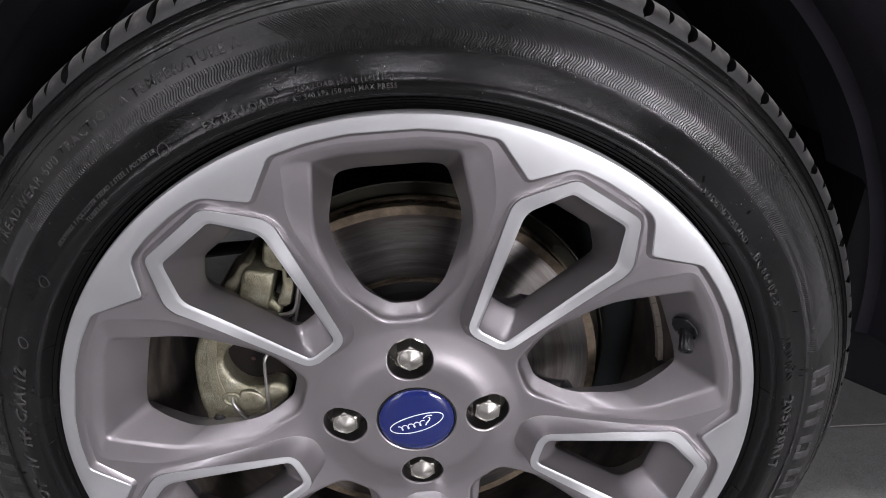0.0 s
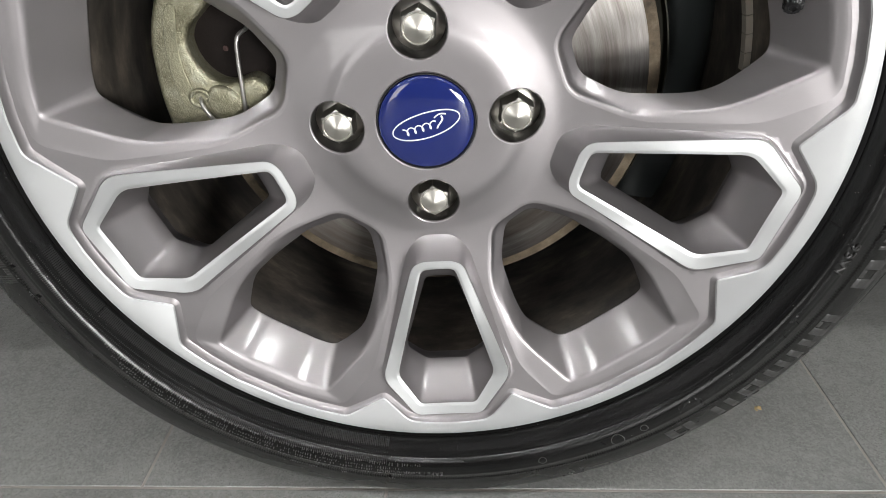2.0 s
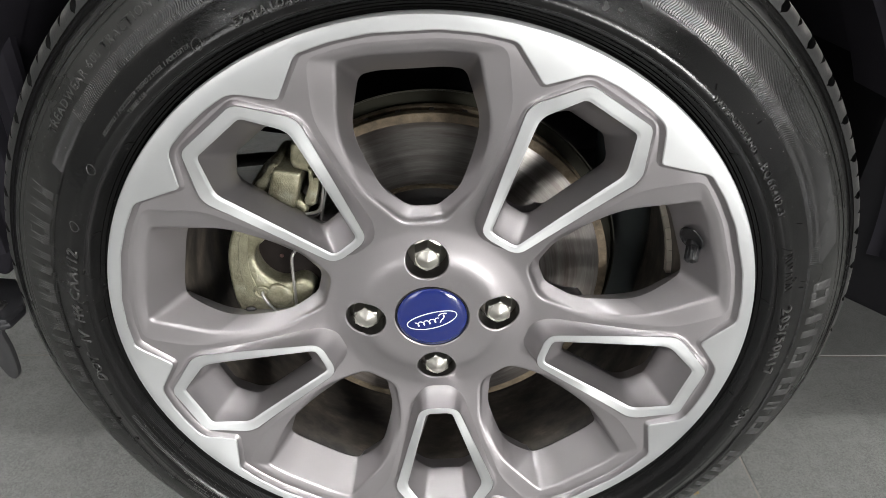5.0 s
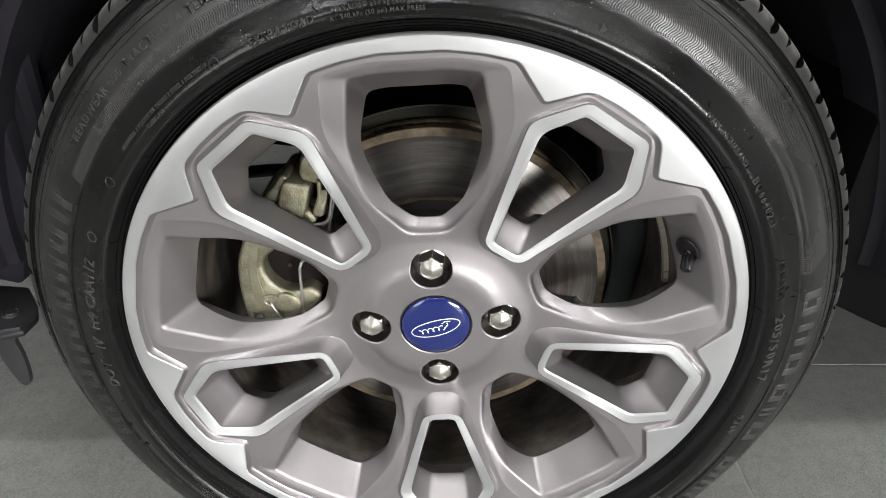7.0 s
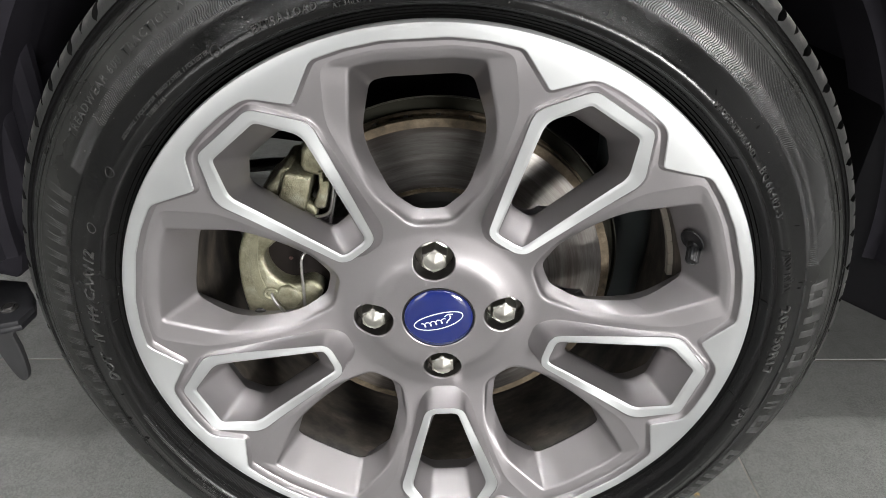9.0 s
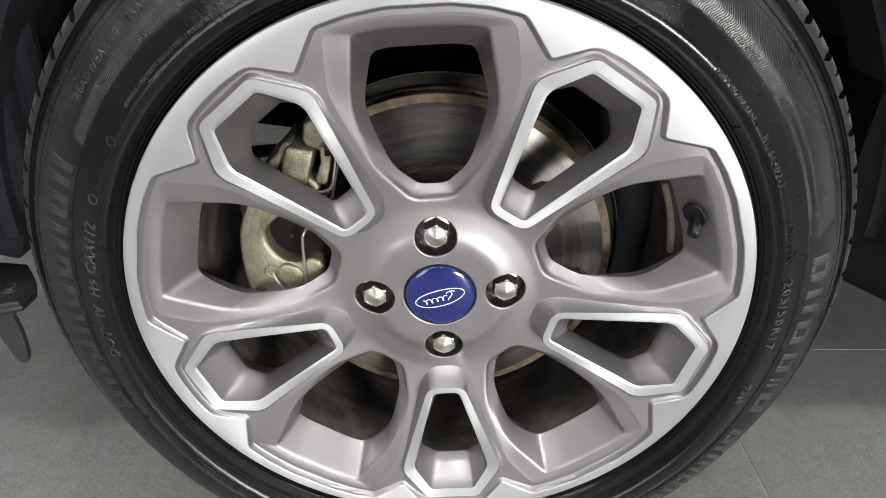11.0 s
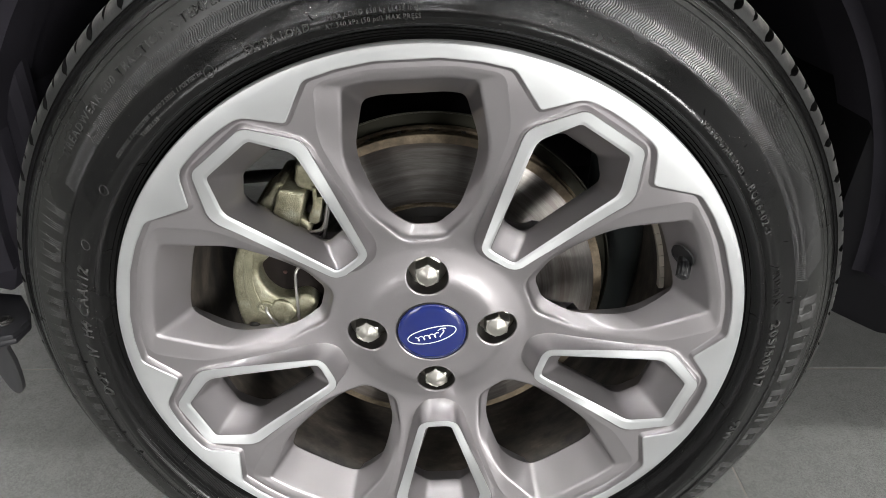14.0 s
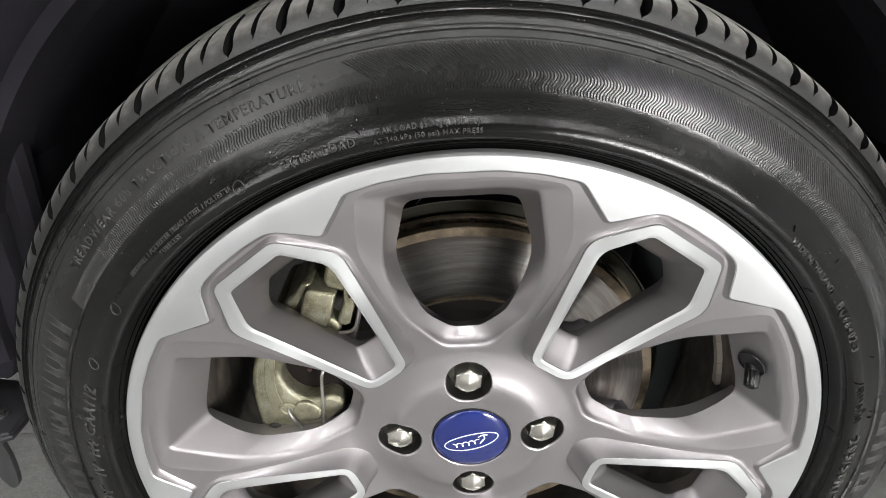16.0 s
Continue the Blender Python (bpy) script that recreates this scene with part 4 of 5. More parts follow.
def ridges(lines, width, height):
    """Fine raised lines on the sidewall, each a list of (radius, degrees)."""
    verts, faces = [], []
    for line in lines:
        base = len(verts)
        p = np.array([(r * math.cos(radians(a)), r * math.sin(radians(a))) for r, a in line])
        t = np.gradient(p, axis=0)
        t /= np.linalg.norm(t, axis=1)[:, None] + 1e-12
        nrm = np.stack([-t[:, 1], t[:, 0]], 1)
        for q, m in zip(p, nrm):
            for off, h in ((-width / 2, -0.0001), (0.0, height), (width / 2, -0.0001)):
                x, z = q + m * off
                verts.append(settled((x, side_y(math.hypot(x, z)) - h, z)))
        for i in range(len(line) - 1):
            for k in (0, 1):
                j = base + i * 3 + k
                faces.append((j, j + 1, j + 4, j + 3))
    return verts, faces


def sector(a0, a1, r0, r1, height, slant=0.0, n=None):
    """A low raised patch on the sidewall."""
    n = n or max(3, int(abs(a1 - a0) / 0.8))
    verts, faces = [], []
    rows = [(r0, -0.0002), (r0 + 0.0003, height), (r0 + (r1 - r0) * 0.35, height), (r0 + (r1 - r0) * 0.7, height), (r1 - 0.0003, height), (r1, -0.0002)]
    for i in range(n + 1):
        for r, h in rows:
            a = radians(a0 + (a1 - a0) * i / n + slant * (r - r0) / (r1 - r0))
            edge = -0.0002 if i in (0, n) else h
            verts.append(settled((r * math.cos(a), side_y(r) - edge, r * math.sin(a))))
    m = len(rows)
    for i in range(n):
        for j in range(m - 1):
            q = i * m + j
            faces.append((q, q + 1, q + m + 1, q + m))
    return verts, faces


def corrugated(a0, a1, r0, r1, slant, pitch_deg, height, floor_h=-0.0001):
    """A raised patch with slanting ribs in one piece."""
    n = int(round((a1 - a0) / pitch_deg)) * 2
    ts = (0.0, 0.03, 0.35, 0.68, 0.97, 1.0)
    verts, faces = [], []
    for i in range(n + 1):
        for t in ts:
            r = r0 + (r1 - r0) * t
            a = radians(a0 + (a1 - a0) * i / n + slant * t)
            h = -0.0002 if t in (0.0, 1.0) or i in (0, n) else (height if i % 2 else floor_h)
            verts.append(settled((r * math.cos(a), side_y(r) - h, r * math.sin(a))))
    m = len(ts)
    for i in range(n):
        for j in range(m - 1):
            q = i * m + j
            faces.append((q, q + 1, q + m + 1, q + m))
    return verts, faces


def ribbed_band(name, lines, width, height, label, mat=None):
    v, f = ridges(lines, width, height)
    ob = mesh_part(name, v, f, mat or RUBBER_LINE, tyre, label, None, 60)
    return tagged(ob, kind="stuff")


step = math.degrees(0.00160 / 0.2700)
lines = []
a = 148.5
while a > 15.0:
    wave = [(0.2664 + 0.0088 * t, a + 0.16 * math.sin(2 * math.pi * t) - 0.25 * t) for t in np.linspace(0, 1, 9)]
    if a < 101.8:
        wave += [(0.2752 + 0.0112 * t, a - 0.25 + 2.7 * t) for t in (0.12, 0.4, 0.7, 1.0)]
    lines.append(wave)
    a -= step
ribbed_band("wave_band", lines, 0.00090, 0.0004, "fine raised wavy ribs running out into slanting ones")
step2 = math.degrees(0.0018 / 0.2668)
lines = [[(0.2660, a), (0.2678, a + 0.1)] for a in np.arange(149.0, 374.6, step2)]
ribbed_band("serrated_ring", lines, 0.0012, 0.0010, "fine serrated ring")
lines = [[(0.2866, a), (0.2878, a + 0.15)] for a in np.arange(15.6, 103.2, step2)]
ribbed_band("serrated_edge", lines, 0.0010, 0.0003, "fine serrated edge")
step3 = math.degrees(0.00135 / 0.2420)
lines = [[(0.2393, a), (0.2418, a), (0.2434, a)] for a in np.arange(196.0, 262.0, step3)] + [[(0.2443, a), (0.2462, a), (0.2478, a)] for a in np.arange(196.0, 262.0, step3)]
ribbed_band("bead_ribs", lines, 0.0010, 0.00022, "fine cross ribs along the rim guard", RUBBER_RIB)
for a in (61.0, 38.5, 9.0, -12.5, -38.0, -62.0, -86.0, -110.0, -131.0, -152.0, 175.0, 157.0, 139.0, 112.0):
    v, f = ridges([[(0.2372, a), (0.2420, a + 0.1), (0.2475, a - 0.25)]], 0.0007, 0.0005)
    mesh_part("mould_vent", v, f, RUBBER, tyre)


def lettering(text, start, r0, size, height=0.0005, name="sidewall_lettering", mat=None, spread=1.0):
    """Raised words along the sidewall, clockwise from the angle start, their tops outwards."""
    cu = bpy.data.curves.new("lettering", "FONT")
    cu.body, cu.size, cu.space_character, cu.resolution_u, cu.offset = text, size, spread, 2, size * 0.012
    tmp = new("lettering", cu)
    bpy.context.view_layer.update()
    me = bpy.data.meshes.new_from_object(tmp.evaluated_get(bpy.context.evaluated_depsgraph_get()))
    bpy.data.objects.remove(tmp)
    bpy.data.curves.remove(cu)
    bm = bmesh.new()
    bm.from_mesh(me)
    bpy.data.meshes.remove(me)
    ret = bmesh.ops.extrude_face_region(bm, geom=bm.faces[:])
    tops = {e for e in ret["geom"] if isinstance(e, bmesh.types.BMVert)}
    for vert in bm.verts:
        r = r0 + vert.co.y
        ang = radians(start) - vert.co.x / r0
        h = height if vert in tops else -0.0002
        vert.co = settled((r * math.cos(ang), side_y(r) - h, r * math.sin(ang)))
    bmesh.ops.recalc_face_normals(bm, faces=bm.faces)
    return part(name, bm, mat or RUBBER_GLINT_MARK, tyre, "small raised letters")


def bars(start, end, r0, r1, count, height=0.00025, name="sidewall_bar", mat=None, fill=0.6, slant=0.0):
    """Plain raised bars in place of marks that cannot be read."""
    w = (end - start) / count
    for k in range(count):
        cut = fill * random.uniform(0.85, 1.15)
        inset = random.choice((0.0, 0.0, 0.25, 0.4)) * (r1 - r0)
        low = random.choice((0, 1))
        v, f = sector(start + w * k, start + w * (k + cut), r0 + inset * low, r1 - inset * (1 - low), height, slant * random.choice((1.0, -1.0, 0.2)), 3)
        mesh_part(name, v, f, mat or RUBBER, tyre)


lettering("EXTRA LOAD", 113.9, 0.2492, 0.0060, 0.0011, spread=1.12)
lettering("MAX LOAD 650 kg (1433 lbs)", 102.4, 0.2518, 0.0036, 0.0004, spread=1.12)
lettering("AT 340 kPa (50 psi) MAX PRESS", 102.9, 0.2476, 0.0036, 0.0004, spread=1.1)
lettering("TREADWEAR 600 TRACTION A TEMPERATURE A", 144.2, 0.2788, 0.0072, 0.0005, spread=1.2)
lettering("MADE IN THAILAND", 49.2, 0.2478, 0.0049, 0.0008, spread=1.0)
lettering("205/50R17", 9.0, 0.2480, 0.0112, 0.0013, spread=1.28)
lettering("93W", -13.4, 0.2484, 0.0105, 0.0010, spread=1.05)
lettering("SIDEWALL 1 POLYESTER TREAD 2 STEEL 1 POLYESTER", 139.0, 0.2520, 0.0034, 0.0004, spread=1.0)
lettering("SAFETY WARNING:", -88.5, 0.2530, 0.0050, 0.0004, spread=1.15)
lettering("TUBELESS", 133.5, 0.2478, 0.0034, 0.0004, spread=1.2)
lettering("BQ66402-3", 36.2, 0.2476, 0.0072, 0.0008, spread=1.24)
bars(20.2, 11.8, 0.2480, 0.2540, 12, 0.0006, fill=0.35, slant=0.4)
lettering("DOT", 187.0, 0.2474, 0.0118, 0.0009, spread=1.0)
lettering("IV", 178.4, 0.2474, 0.0118, 0.0009, spread=1.0)
lettering("H4", 174.2, 0.2474, 0.0118, 0.0009, spread=0.95)
lettering("CAA112", 169.6, 0.2474, 0.0118, 0.0009, spread=1.02)
bars(-24.5, -33.0, 0.2490, 0.2535, 7)
bars(-36.5, -41.0, 0.2490, 0.2530, 5)
bars(-45.0, -49.0, 0.2490, 0.2530, 4)
tiny = []
for row, (r0, r1) in enumerate(((0.2470, 0.2492), (0.2500, 0.2522), (0.2530, 0.2552), (0.2560, 0.2582))):
    a0 = -148.0 + row * 2.0
    while a0 < -92.5 - 3.0 * (row % 2):
        w0 = random.uniform(0.16, 0.34)
        if random.random() < 0.84:
            inset = random.choice((0.0, 0.0005, 0.0009))
            tiny.append(sector(a0, a0 + w0, r0 + inset * random.choice((0, 1)), r1 - inset, 0.00055, random.uniform(-0.1, 0.1), 2))
        a0 += w0 + random.uniform(0.12, 0.2)
v, f = join(tiny)
tagged(mesh_part("small_print", v, f, RUBBER_GLINT_PRINT, tyre, "rows of tiny raised marks"), kind="stuff")
# plain hatched strokes and frames in place of the maker's marks
def maker_mark(a0, a1, r0, r1, kind, slant, height, floor_h, mat, label):
    """One plain shape of fine hatching: a frame or a pair of strokes."""
    w = (a1 - a0) * 0.35
    t = (r1 - r0) * 0.24
    strokes = [(a1 - w, a1, r0, r1), (a0, a0 + w, r0, r1)]
    if kind == "frame":
        strokes += [(a0 + w, a1 - w, r0, r0 + t), (a0 + w, a1 - w, r1 - t, r1)]
    v, f = join([corrugated(q0, q1, p0, p1, slant * (p1 - p0) / (r1 - r0), 0.36, height, floor_h) for q0, q1, p0, p1 in strokes])
    mesh_part("maker_mark", v, f, mat, tyre, label, None, 60)


for k, kind in enumerate(("pair", "frame", "pair", "frame", "frame", "pair", "frame", "pair", "frame")):
    a0 = 151.6 + k * 5.35
    maker_mark(a0 + 1.0, a0 + 4.9, 0.2692, 0.2865, kind, -0.5, 0.0004, -0.0001, RUBBER_DIM, "plain mark of fine raised hatching")
for (a0, a1), kind in zip(((11.2, 6.6), (5.0, 0.8), (-0.8, -5.4), (-7.2, -11.2), (-12.6, -14.4), (-15.8, -20.2), (-24.5, -28.2), (-29.0, -32.3), (-33.2, -36.4), (-37.4, -40.8), (-42.0, -45.4), (-48.5, -53.0)),
                          ("frame", "pair", "frame", "frame", "pair", "frame", "frame", "pair", "pair", "frame", "pair", "frame")):
    maker_mark(a1, a0, 0.2718, 0.2852, kind, 0.25, 0.0004, 0.0002, RUBBER_BAR, "lighter plain mark of fine raised hatching")
for a0, r0, rad in ((144.9, 0.2508, 0.0032), (119.6, 0.2512, 0.0032), (155.6, 0.2515, 0.0034), (171.3, 0.2515, 0.0026), (-54.4, 0.2520, 0.0026), (-59.0, 0.2530, 0.0046), (-71.7, 0.2520, 0.0028)):
    cx, cz = polar(r0, a0)
    loop = [(cx + rad * math.cos(t), cz + rad * math.sin(t)) for t in np.linspace(0, 2 * math.pi, 25)]
    v, f = ridges([[(math.hypot(x, z), math.degrees(math.atan2(z, x))) for x, z in loop]], 0.0008, 0.0004)
    mesh_part("mould_ring", v, f, RUBBER_GLINT_MARK, tyre)
for k in range(26):
    a0, r0 = random.uniform(0, 360), random.uniform(0.246, 0.2640)
    t0 = random.uniform(-0.5, 0.5)
    v, f = ridges([[(r0, a0), (r0 + 0.0012, a0 + t0 * 0.5), (r0 + 0.0026, a0 + t0)]], 0.0007, 0.0009)
    mesh_part("mould_whisker", v, f, RUBBER, tyre)

# ---- the car round the wheel ----
car = thing("car", "black car body with its brake showing behind the wheel", "car")


def arc_points(r, a0, a1, n):
    return [polar(r, a0 + (a1 - a0) * i / n) for i in range(n + 1)]


# wheel arch liner: a dark half tunnel with folded ribs, closed at the back
lin_prof = [(0.430, 0.030), (0.410, 0.045), (0.390, 0.070), (0.384, 0.095), (0.376, 0.100), (0.376, 0.150), (0.384, 0.156), (0.384, 0.250), (0.378, 0.330), (0.330, 0.342), (0.300, 0.345)]
v, f = lathe(lin_prof, 90, 2, 178)
mesh_part("arch_liner", v, f, LINER, car, "black felt wheel arch liner", AXLE, 40)
v, f = lathe([(0.301, 0.3452), (0.200, 0.3475), (0.060, 0.3500)], 80, 2, 172)
mesh_part("liner_back", v, f, LINER, car, "black back wall of the wheel arch", AXLE, 40)
skirt = [(0.345, 0.640), (0.345, 0.288), (0.374, 0.267), (0.427, 0.241), (0.470, 0.232), (0.900, 0.232), (0.900, 0.640)]
part("skirt", outline_solid(skirt, 0.100, 0.260, 0.006, 2), SKIRT, car, "black lower end of the bodywork", None, 40)
skirt = [(-0.340, 0.660), (-0.352, 0.386), (-0.371, 0.335), (-0.388, 0.290), (-0.396, 0.284), (-0.460, 0.300), (-0.760, 0.295), (-0.760, 0.660)]
part("skirt", outline_solid(skirt, 0.110, 0.260, 0.006, 2), LINER, car, "black lower end of the arch lining", None, 40)
v, f = tube([(-0.352 + 0.02 * math.sin(t * 2.2), 0.135, 0.36 + 0.34 * t) for t in np.linspace(0, 1, 14)], 0.013, 10)
mesh_part("liner_rib", v, f, LINER, car, "black moulded rib in the arch")
v, f = tube([(0.27 + 0.030 * t, 0.12, 0.66 - 0.09 * t) for t in np.linspace(0, 1, 6)], 0.0022, 6)
mesh_part("liner_seam", v, f, GREY_PLASTIC, car, "thin pale edge of a lining seam")

# outer skin: a panel with the arch cut out of it
ring_in = arc_points(0.43, 24, 156, 64)
rows = []
for (x, z) in ring_in:
    t = math.atan2(z, x)
    far = 1.6 / max(abs(math.cos(t)), 1e-6) if abs(math.cos(t)) > 0.85 else 0.80 / max(abs(math.sin(t)), 0.3)
    far = min(far, 1.55 if x > 0 else 0.80)
    ring = []
    for r, y in ((0.428, 0.030), (0.430, -0.006), (0.438, -0.014), (0.470, -0.016), (0.500, -0.008)):
        ring.append((r * math.cos(t), y, r * math.sin(t)))
    ring.append((far * math.cos(t), 0.03 if math.sin(t) > 0.2 else 0.01, max(-0.12, far * math.sin(t))))
    rows.append(ring)
v, f = loft([list(q) for q in zip(*rows)], closed=False)
mesh_part("fender", v, f, CAR_PAINT, car, "glossy black painted fender", AXLE, 40)
bm = bmesh.new()
bm_box(bm, 0.39, 0.725, 0.560, 2.3, 0.65, 0.40, 0.02)
part("underbody", bm, LINER, car, "black underside of the car")
# unseen block, added to keep light out from behind the wheel
bm = bmesh.new()
bm_box(bm, 0.290, 0.725, 0.225, 0.50, 0.65, 0.26, 0.02)
part("light_block", bm, SKIRT, car, "unseen black block that stops light behind the wheel")
bm = bmesh.new()
bm_box(bm, 1.05, 0.75, 0.495, 1.15, 1.285, 0.515, 0.02)
part("sill", bm, SKIRT, car, "black sill and floor pan beside the wheel")
v, f = tube([(-0.36, 0.305, 0.300), (-0.20, 0.300, 0.318), (-0.04, 0.300, 0.325)], 0.0075, 12)
mesh_part("tie_rod", v, f, DARK_STEEL, car, "dark steering rod behind the wheel", None, 50)
# unseen box in place of the bodywork, there to shade the wheel
bm = bmesh.new()
bm_box(bm, 0.57, 0.70, 1.155, 2.7, 1.30, 0.80, 0.12, 5)
part("body", bm, CAR_PAINT, car, "glossy black box for the unseen car body, shades the wheel")

# brake disc
v, f = lathe([(0.0900, 0.0822), (0.0905, 0.0812), (0.1180, 0.0810), (0.1400, 0.0810), (0.1405, 0.0812)], 160)
disc = mesh_part("brake_disc", v, f, DISC, car, "grooved steel brake disc", AXLE, 40)
v, f = lathe([(0.1405, 0.0813), (0.1470, 0.0813), (0.1475, 0.0818), (0.1475, 0.0880), (0.1200, 0.0885), (0.0900, 0.0885)], 160)
mesh_part("disc_edge", v, f, RUST, disc, "rusty outer edge of the disc", None, 40)
v, f = lathe([(0.0900, 0.0822), (0.0890, 0.0830), (0.0872, 0.0830), (0.0862, 0.0815)], 120)
mesh_part("disc_shoulder", v, f, RUST, disc, "rusty ring inside the braking face", None, 40)
v, f = lathe([(0.0862, 0.0815), (0.0790, 0.0790), (0.0760, 0.0720), (0.0750, 0.0600), (0.0735, 0.0575), (0.0700, 0.0565), (0.0320, 0.0565), (0.0300, 0.0600)], 96)
mesh_part("disc_hat", v, f, DARK_STEEL, disc, "dark steel middle of the disc", None, 40)
v, f = lathe([(0.0900, 0.0970), (0.1470, 0.0970), (0.1475, 0.0980), (0.1475, 0.1030), (0.0900, 0.1035)], 160)
mesh_part("disc_back", v, f, RUST, disc, "rusty rear plate of the disc", None, 40)
vanes = []
for k in range(36):
    a = 10.0 * k
    q = []
    for r in (0.092, 0.1465):
        for da in (-0.8, 0.8):
            x, z = polar(r, a + da * 0.12 / r)
            q += [(x, 0.0884, z), (x, 0.0972, z)]
    vanes.append((q, [(0, 1, 5, 4), (2, 6, 7, 3), (4, 5, 7, 6), (0, 2, 3, 1)]))
v, f = join(vanes)
mesh_part("disc_vanes", v, f, DARK_STEEL, disc, "dark cooling vanes")
v, f = lathe([(0.060, 0.1080), (0.1480, 0.1080), (0.1560, 0.1060), (0.1575, 0.1020), (0.1585, 0.1020), (0.1570, 0.1080), (0.1500, 0.1110), (0.060, 0.1110)], 120, -62, 120)
mesh_part("dust_shield", v, f, plain("olive_steel", (0.026, 0.025, 0.017), 0.5, 0.5, 150.0, 0.25, 0.2), car, "thin olive steel dust shield", AXLE, 40)
v, f = lathe([(0.010, 0.1150), (0.050, 0.1150), (0.060, 0.1300), (0.062, 0.3400)], 48)
mesh_part("hub_carrier", v, f, DARK_STEEL, car, "dark steel hub carrier", AXLE, 40)
v, f = tube([(0.165 + 0.01 * math.sin(3 * t), 0.15 + 0.02 * t, -0.10 + 0.36 * t) for t in np.linspace(0, 1, 14)], 0.030, 18)
mesh_part("suspension_strut", v, f, STRUT, car, "dark grey suspension strut", AXLE, 40)

# brake caliper
def smooth_outline(points, per=4):
    """A closed curve through the given (x, z) points."""
    p = [np.array(q) for q in points]
    n = len(p)
    out = []
    for i in range(n):
        p0, p1, p2, p3 = p[i - 1], p[i], p[(i + 1) % n], p[(i + 2) % n]
        for k in range(per):
            t = k / per
            out.append(tuple(0.5 * (2 * p1 + (p2 - p0) * t + (2 * p0 - 5 * p1 + 4 * p2 - p3) * t * t + (3 * p1 - p0 - 3 * p2 + p3) * t ** 3)))
    return out


body = [(-0.1500, 0.0700), (-0.1595, 0.0461), (-0.1622, 0.0240), (-0.1620, 0.0040), (-0.1592, -0.0170), (-0.1530, -0.0330), (-0.1290, -0.0300), (-0.1200, -0.0125),
        (-0.1080, -0.0050), (-0.0968, 0.0060), (-0.0954, 0.0140), (-0.1040, 0.0207), (-0.1170, 0.0170), (-0.1270, 0.0190), (-0.1358, 0.0281), (-0.1390, 0.0400),
        (-0.1360, 0.0490), (-0.1290, 0.0560), (-0.1200, 0.0640), (-0.1080, 0.0760), (-0.1180, 0.0900), (-0.1360, 0.0960)]
caliper = part("brake_caliper", outline_solid(smooth_outline(body), 0.0500, 0.1150, 0.0040, 4), ZINC, car, "yellowish zinc-plated cast brake caliper", AXLE, 45)
stripe = [(-0.1470, 0.0600), (-0.1405, 0.0620), (-0.1440, 0.0420), (-0.1440, 0.0250), (-0.1400, 0.0040), (-0.1490, 0.0040), (-0.1520, 0.0250), (-0.1510, 0.0440)]
part("milled_pad", outline_solid(smooth_outline(stripe, 2), 0.0494, 0.0520, 0.0004, 1), plain("milled_zinc", (0.27, 0.26, 0.18), 0.36, 0.75, 900.0, 0.25, 0.9), caliper, "smooth milled strip", None, 30)
hook = [(-0.1378 + 0.0058 * math.cos(t), 0.0085 + 0.0050 * math.sin(t)) for t in np.linspace(-0.6, 4.6, 16)]
v, f = tube([(x, 0.0497, z) for x, z in hook], 0.0016, 8)
mesh_part("cast_hook", v, f, ZINC, caliper, "raised cast ring", None, 60)
part("cast_boss", outline_solid(smooth_outline([(-0.1290, 0.0160), (-0.1180, 0.0140), (-0.1120, 0.0050), (-0.1180, -0.0050), (-0.1290, -0.0040), (-0.1340, 0.0060)], 3), 0.0478, 0.0540, 0.0022, 3), ZINC, caliper, "raised cast boss", None, 45)
v, f = spun((-0.1500, 0.0505, -0.0120), (-0.1500, 0.0480, -0.0120), [(0, 0.0056), (0.0018, 0.0050), (0.0030, 0.0030), (0.0034, 0.0001)], 20)
mesh_part("cast_dimple", v, f, DARK_STEEL, caliper, "dark round mark", None, 45)
block = [(-0.1138, 0.1145), (-0.1120, 0.1166), (-0.1092, 0.1170), (-0.0940, 0.1145), (-0.0929, 0.1135), (-0.0975, 0.0960), (-0.1010, 0.0850), (-0.1080, 0.0800), (-0.1170, 0.0900), (-0.1192, 0.0980)]
part("caliper_lug", outline_solid(block, 0.0480, 0.1100, 0.0022, 3), ZINC, caliper, "rough cast lug", None, 45)
lug = [(-0.1171, 0.1173), (-0.1120, 0.1188), (-0.1100, 0.1150), (-0.1150, 0.1000), (-0.1218, 0.0923), (-0.1305, 0.1012), (-0.1232, 0.1089)]
part("caliper_pin", outline_solid(smooth_outline(lug, 3), 0.0550, 0.1000, 0.0030, 3), ZINC, caliper, "dull guide pin boss", None, 45)
upper = [(-0.1012, 0.1215), (-0.0990, 0.1335), (-0.0930, 0.1380), (-0.0780, 0.1330), (-0.0765, 0.1190), (-0.0800, 0.1110), (-0.0889, 0.1128), (-0.0990, 0.1165)]
part("carrier_arm", outline_solid(upper, 0.0520, 0.1100, 0.0035, 3), ZINC, caliper, "zinc-plated carrier arm", None, 45)
tab = [(-0.0876, 0.1180), (-0.0835, 0.1180), (-0.0844, 0.1107), (-0.0796, 0.1107), (-0.0815, 0.1010), (-0.0850, 0.0890), (-0.0880, 0.0872), (-0.0932, 0.0885), (-0.0935, 0.0920), (-0.0886, 0.1041)]
part("pad_tab", outline_solid(tab, 0.0490, 0.0640, 0.0018, 2), ZINC, caliper, "zinc-plated pad tab", None, 45)
bleed = [(-0.1034, 0.0893), (-0.0982, 0.0915), (-0.0925, 0.0852), (-0.0935, 0.0785), (-0.1024, 0.0790)]
part("pad_clip", outline_solid(smooth_outline(bleed, 3), 0.0520, 0.0640, 0.0030, 3), ZINC, caliper, "brassy pad clip", None, 45)
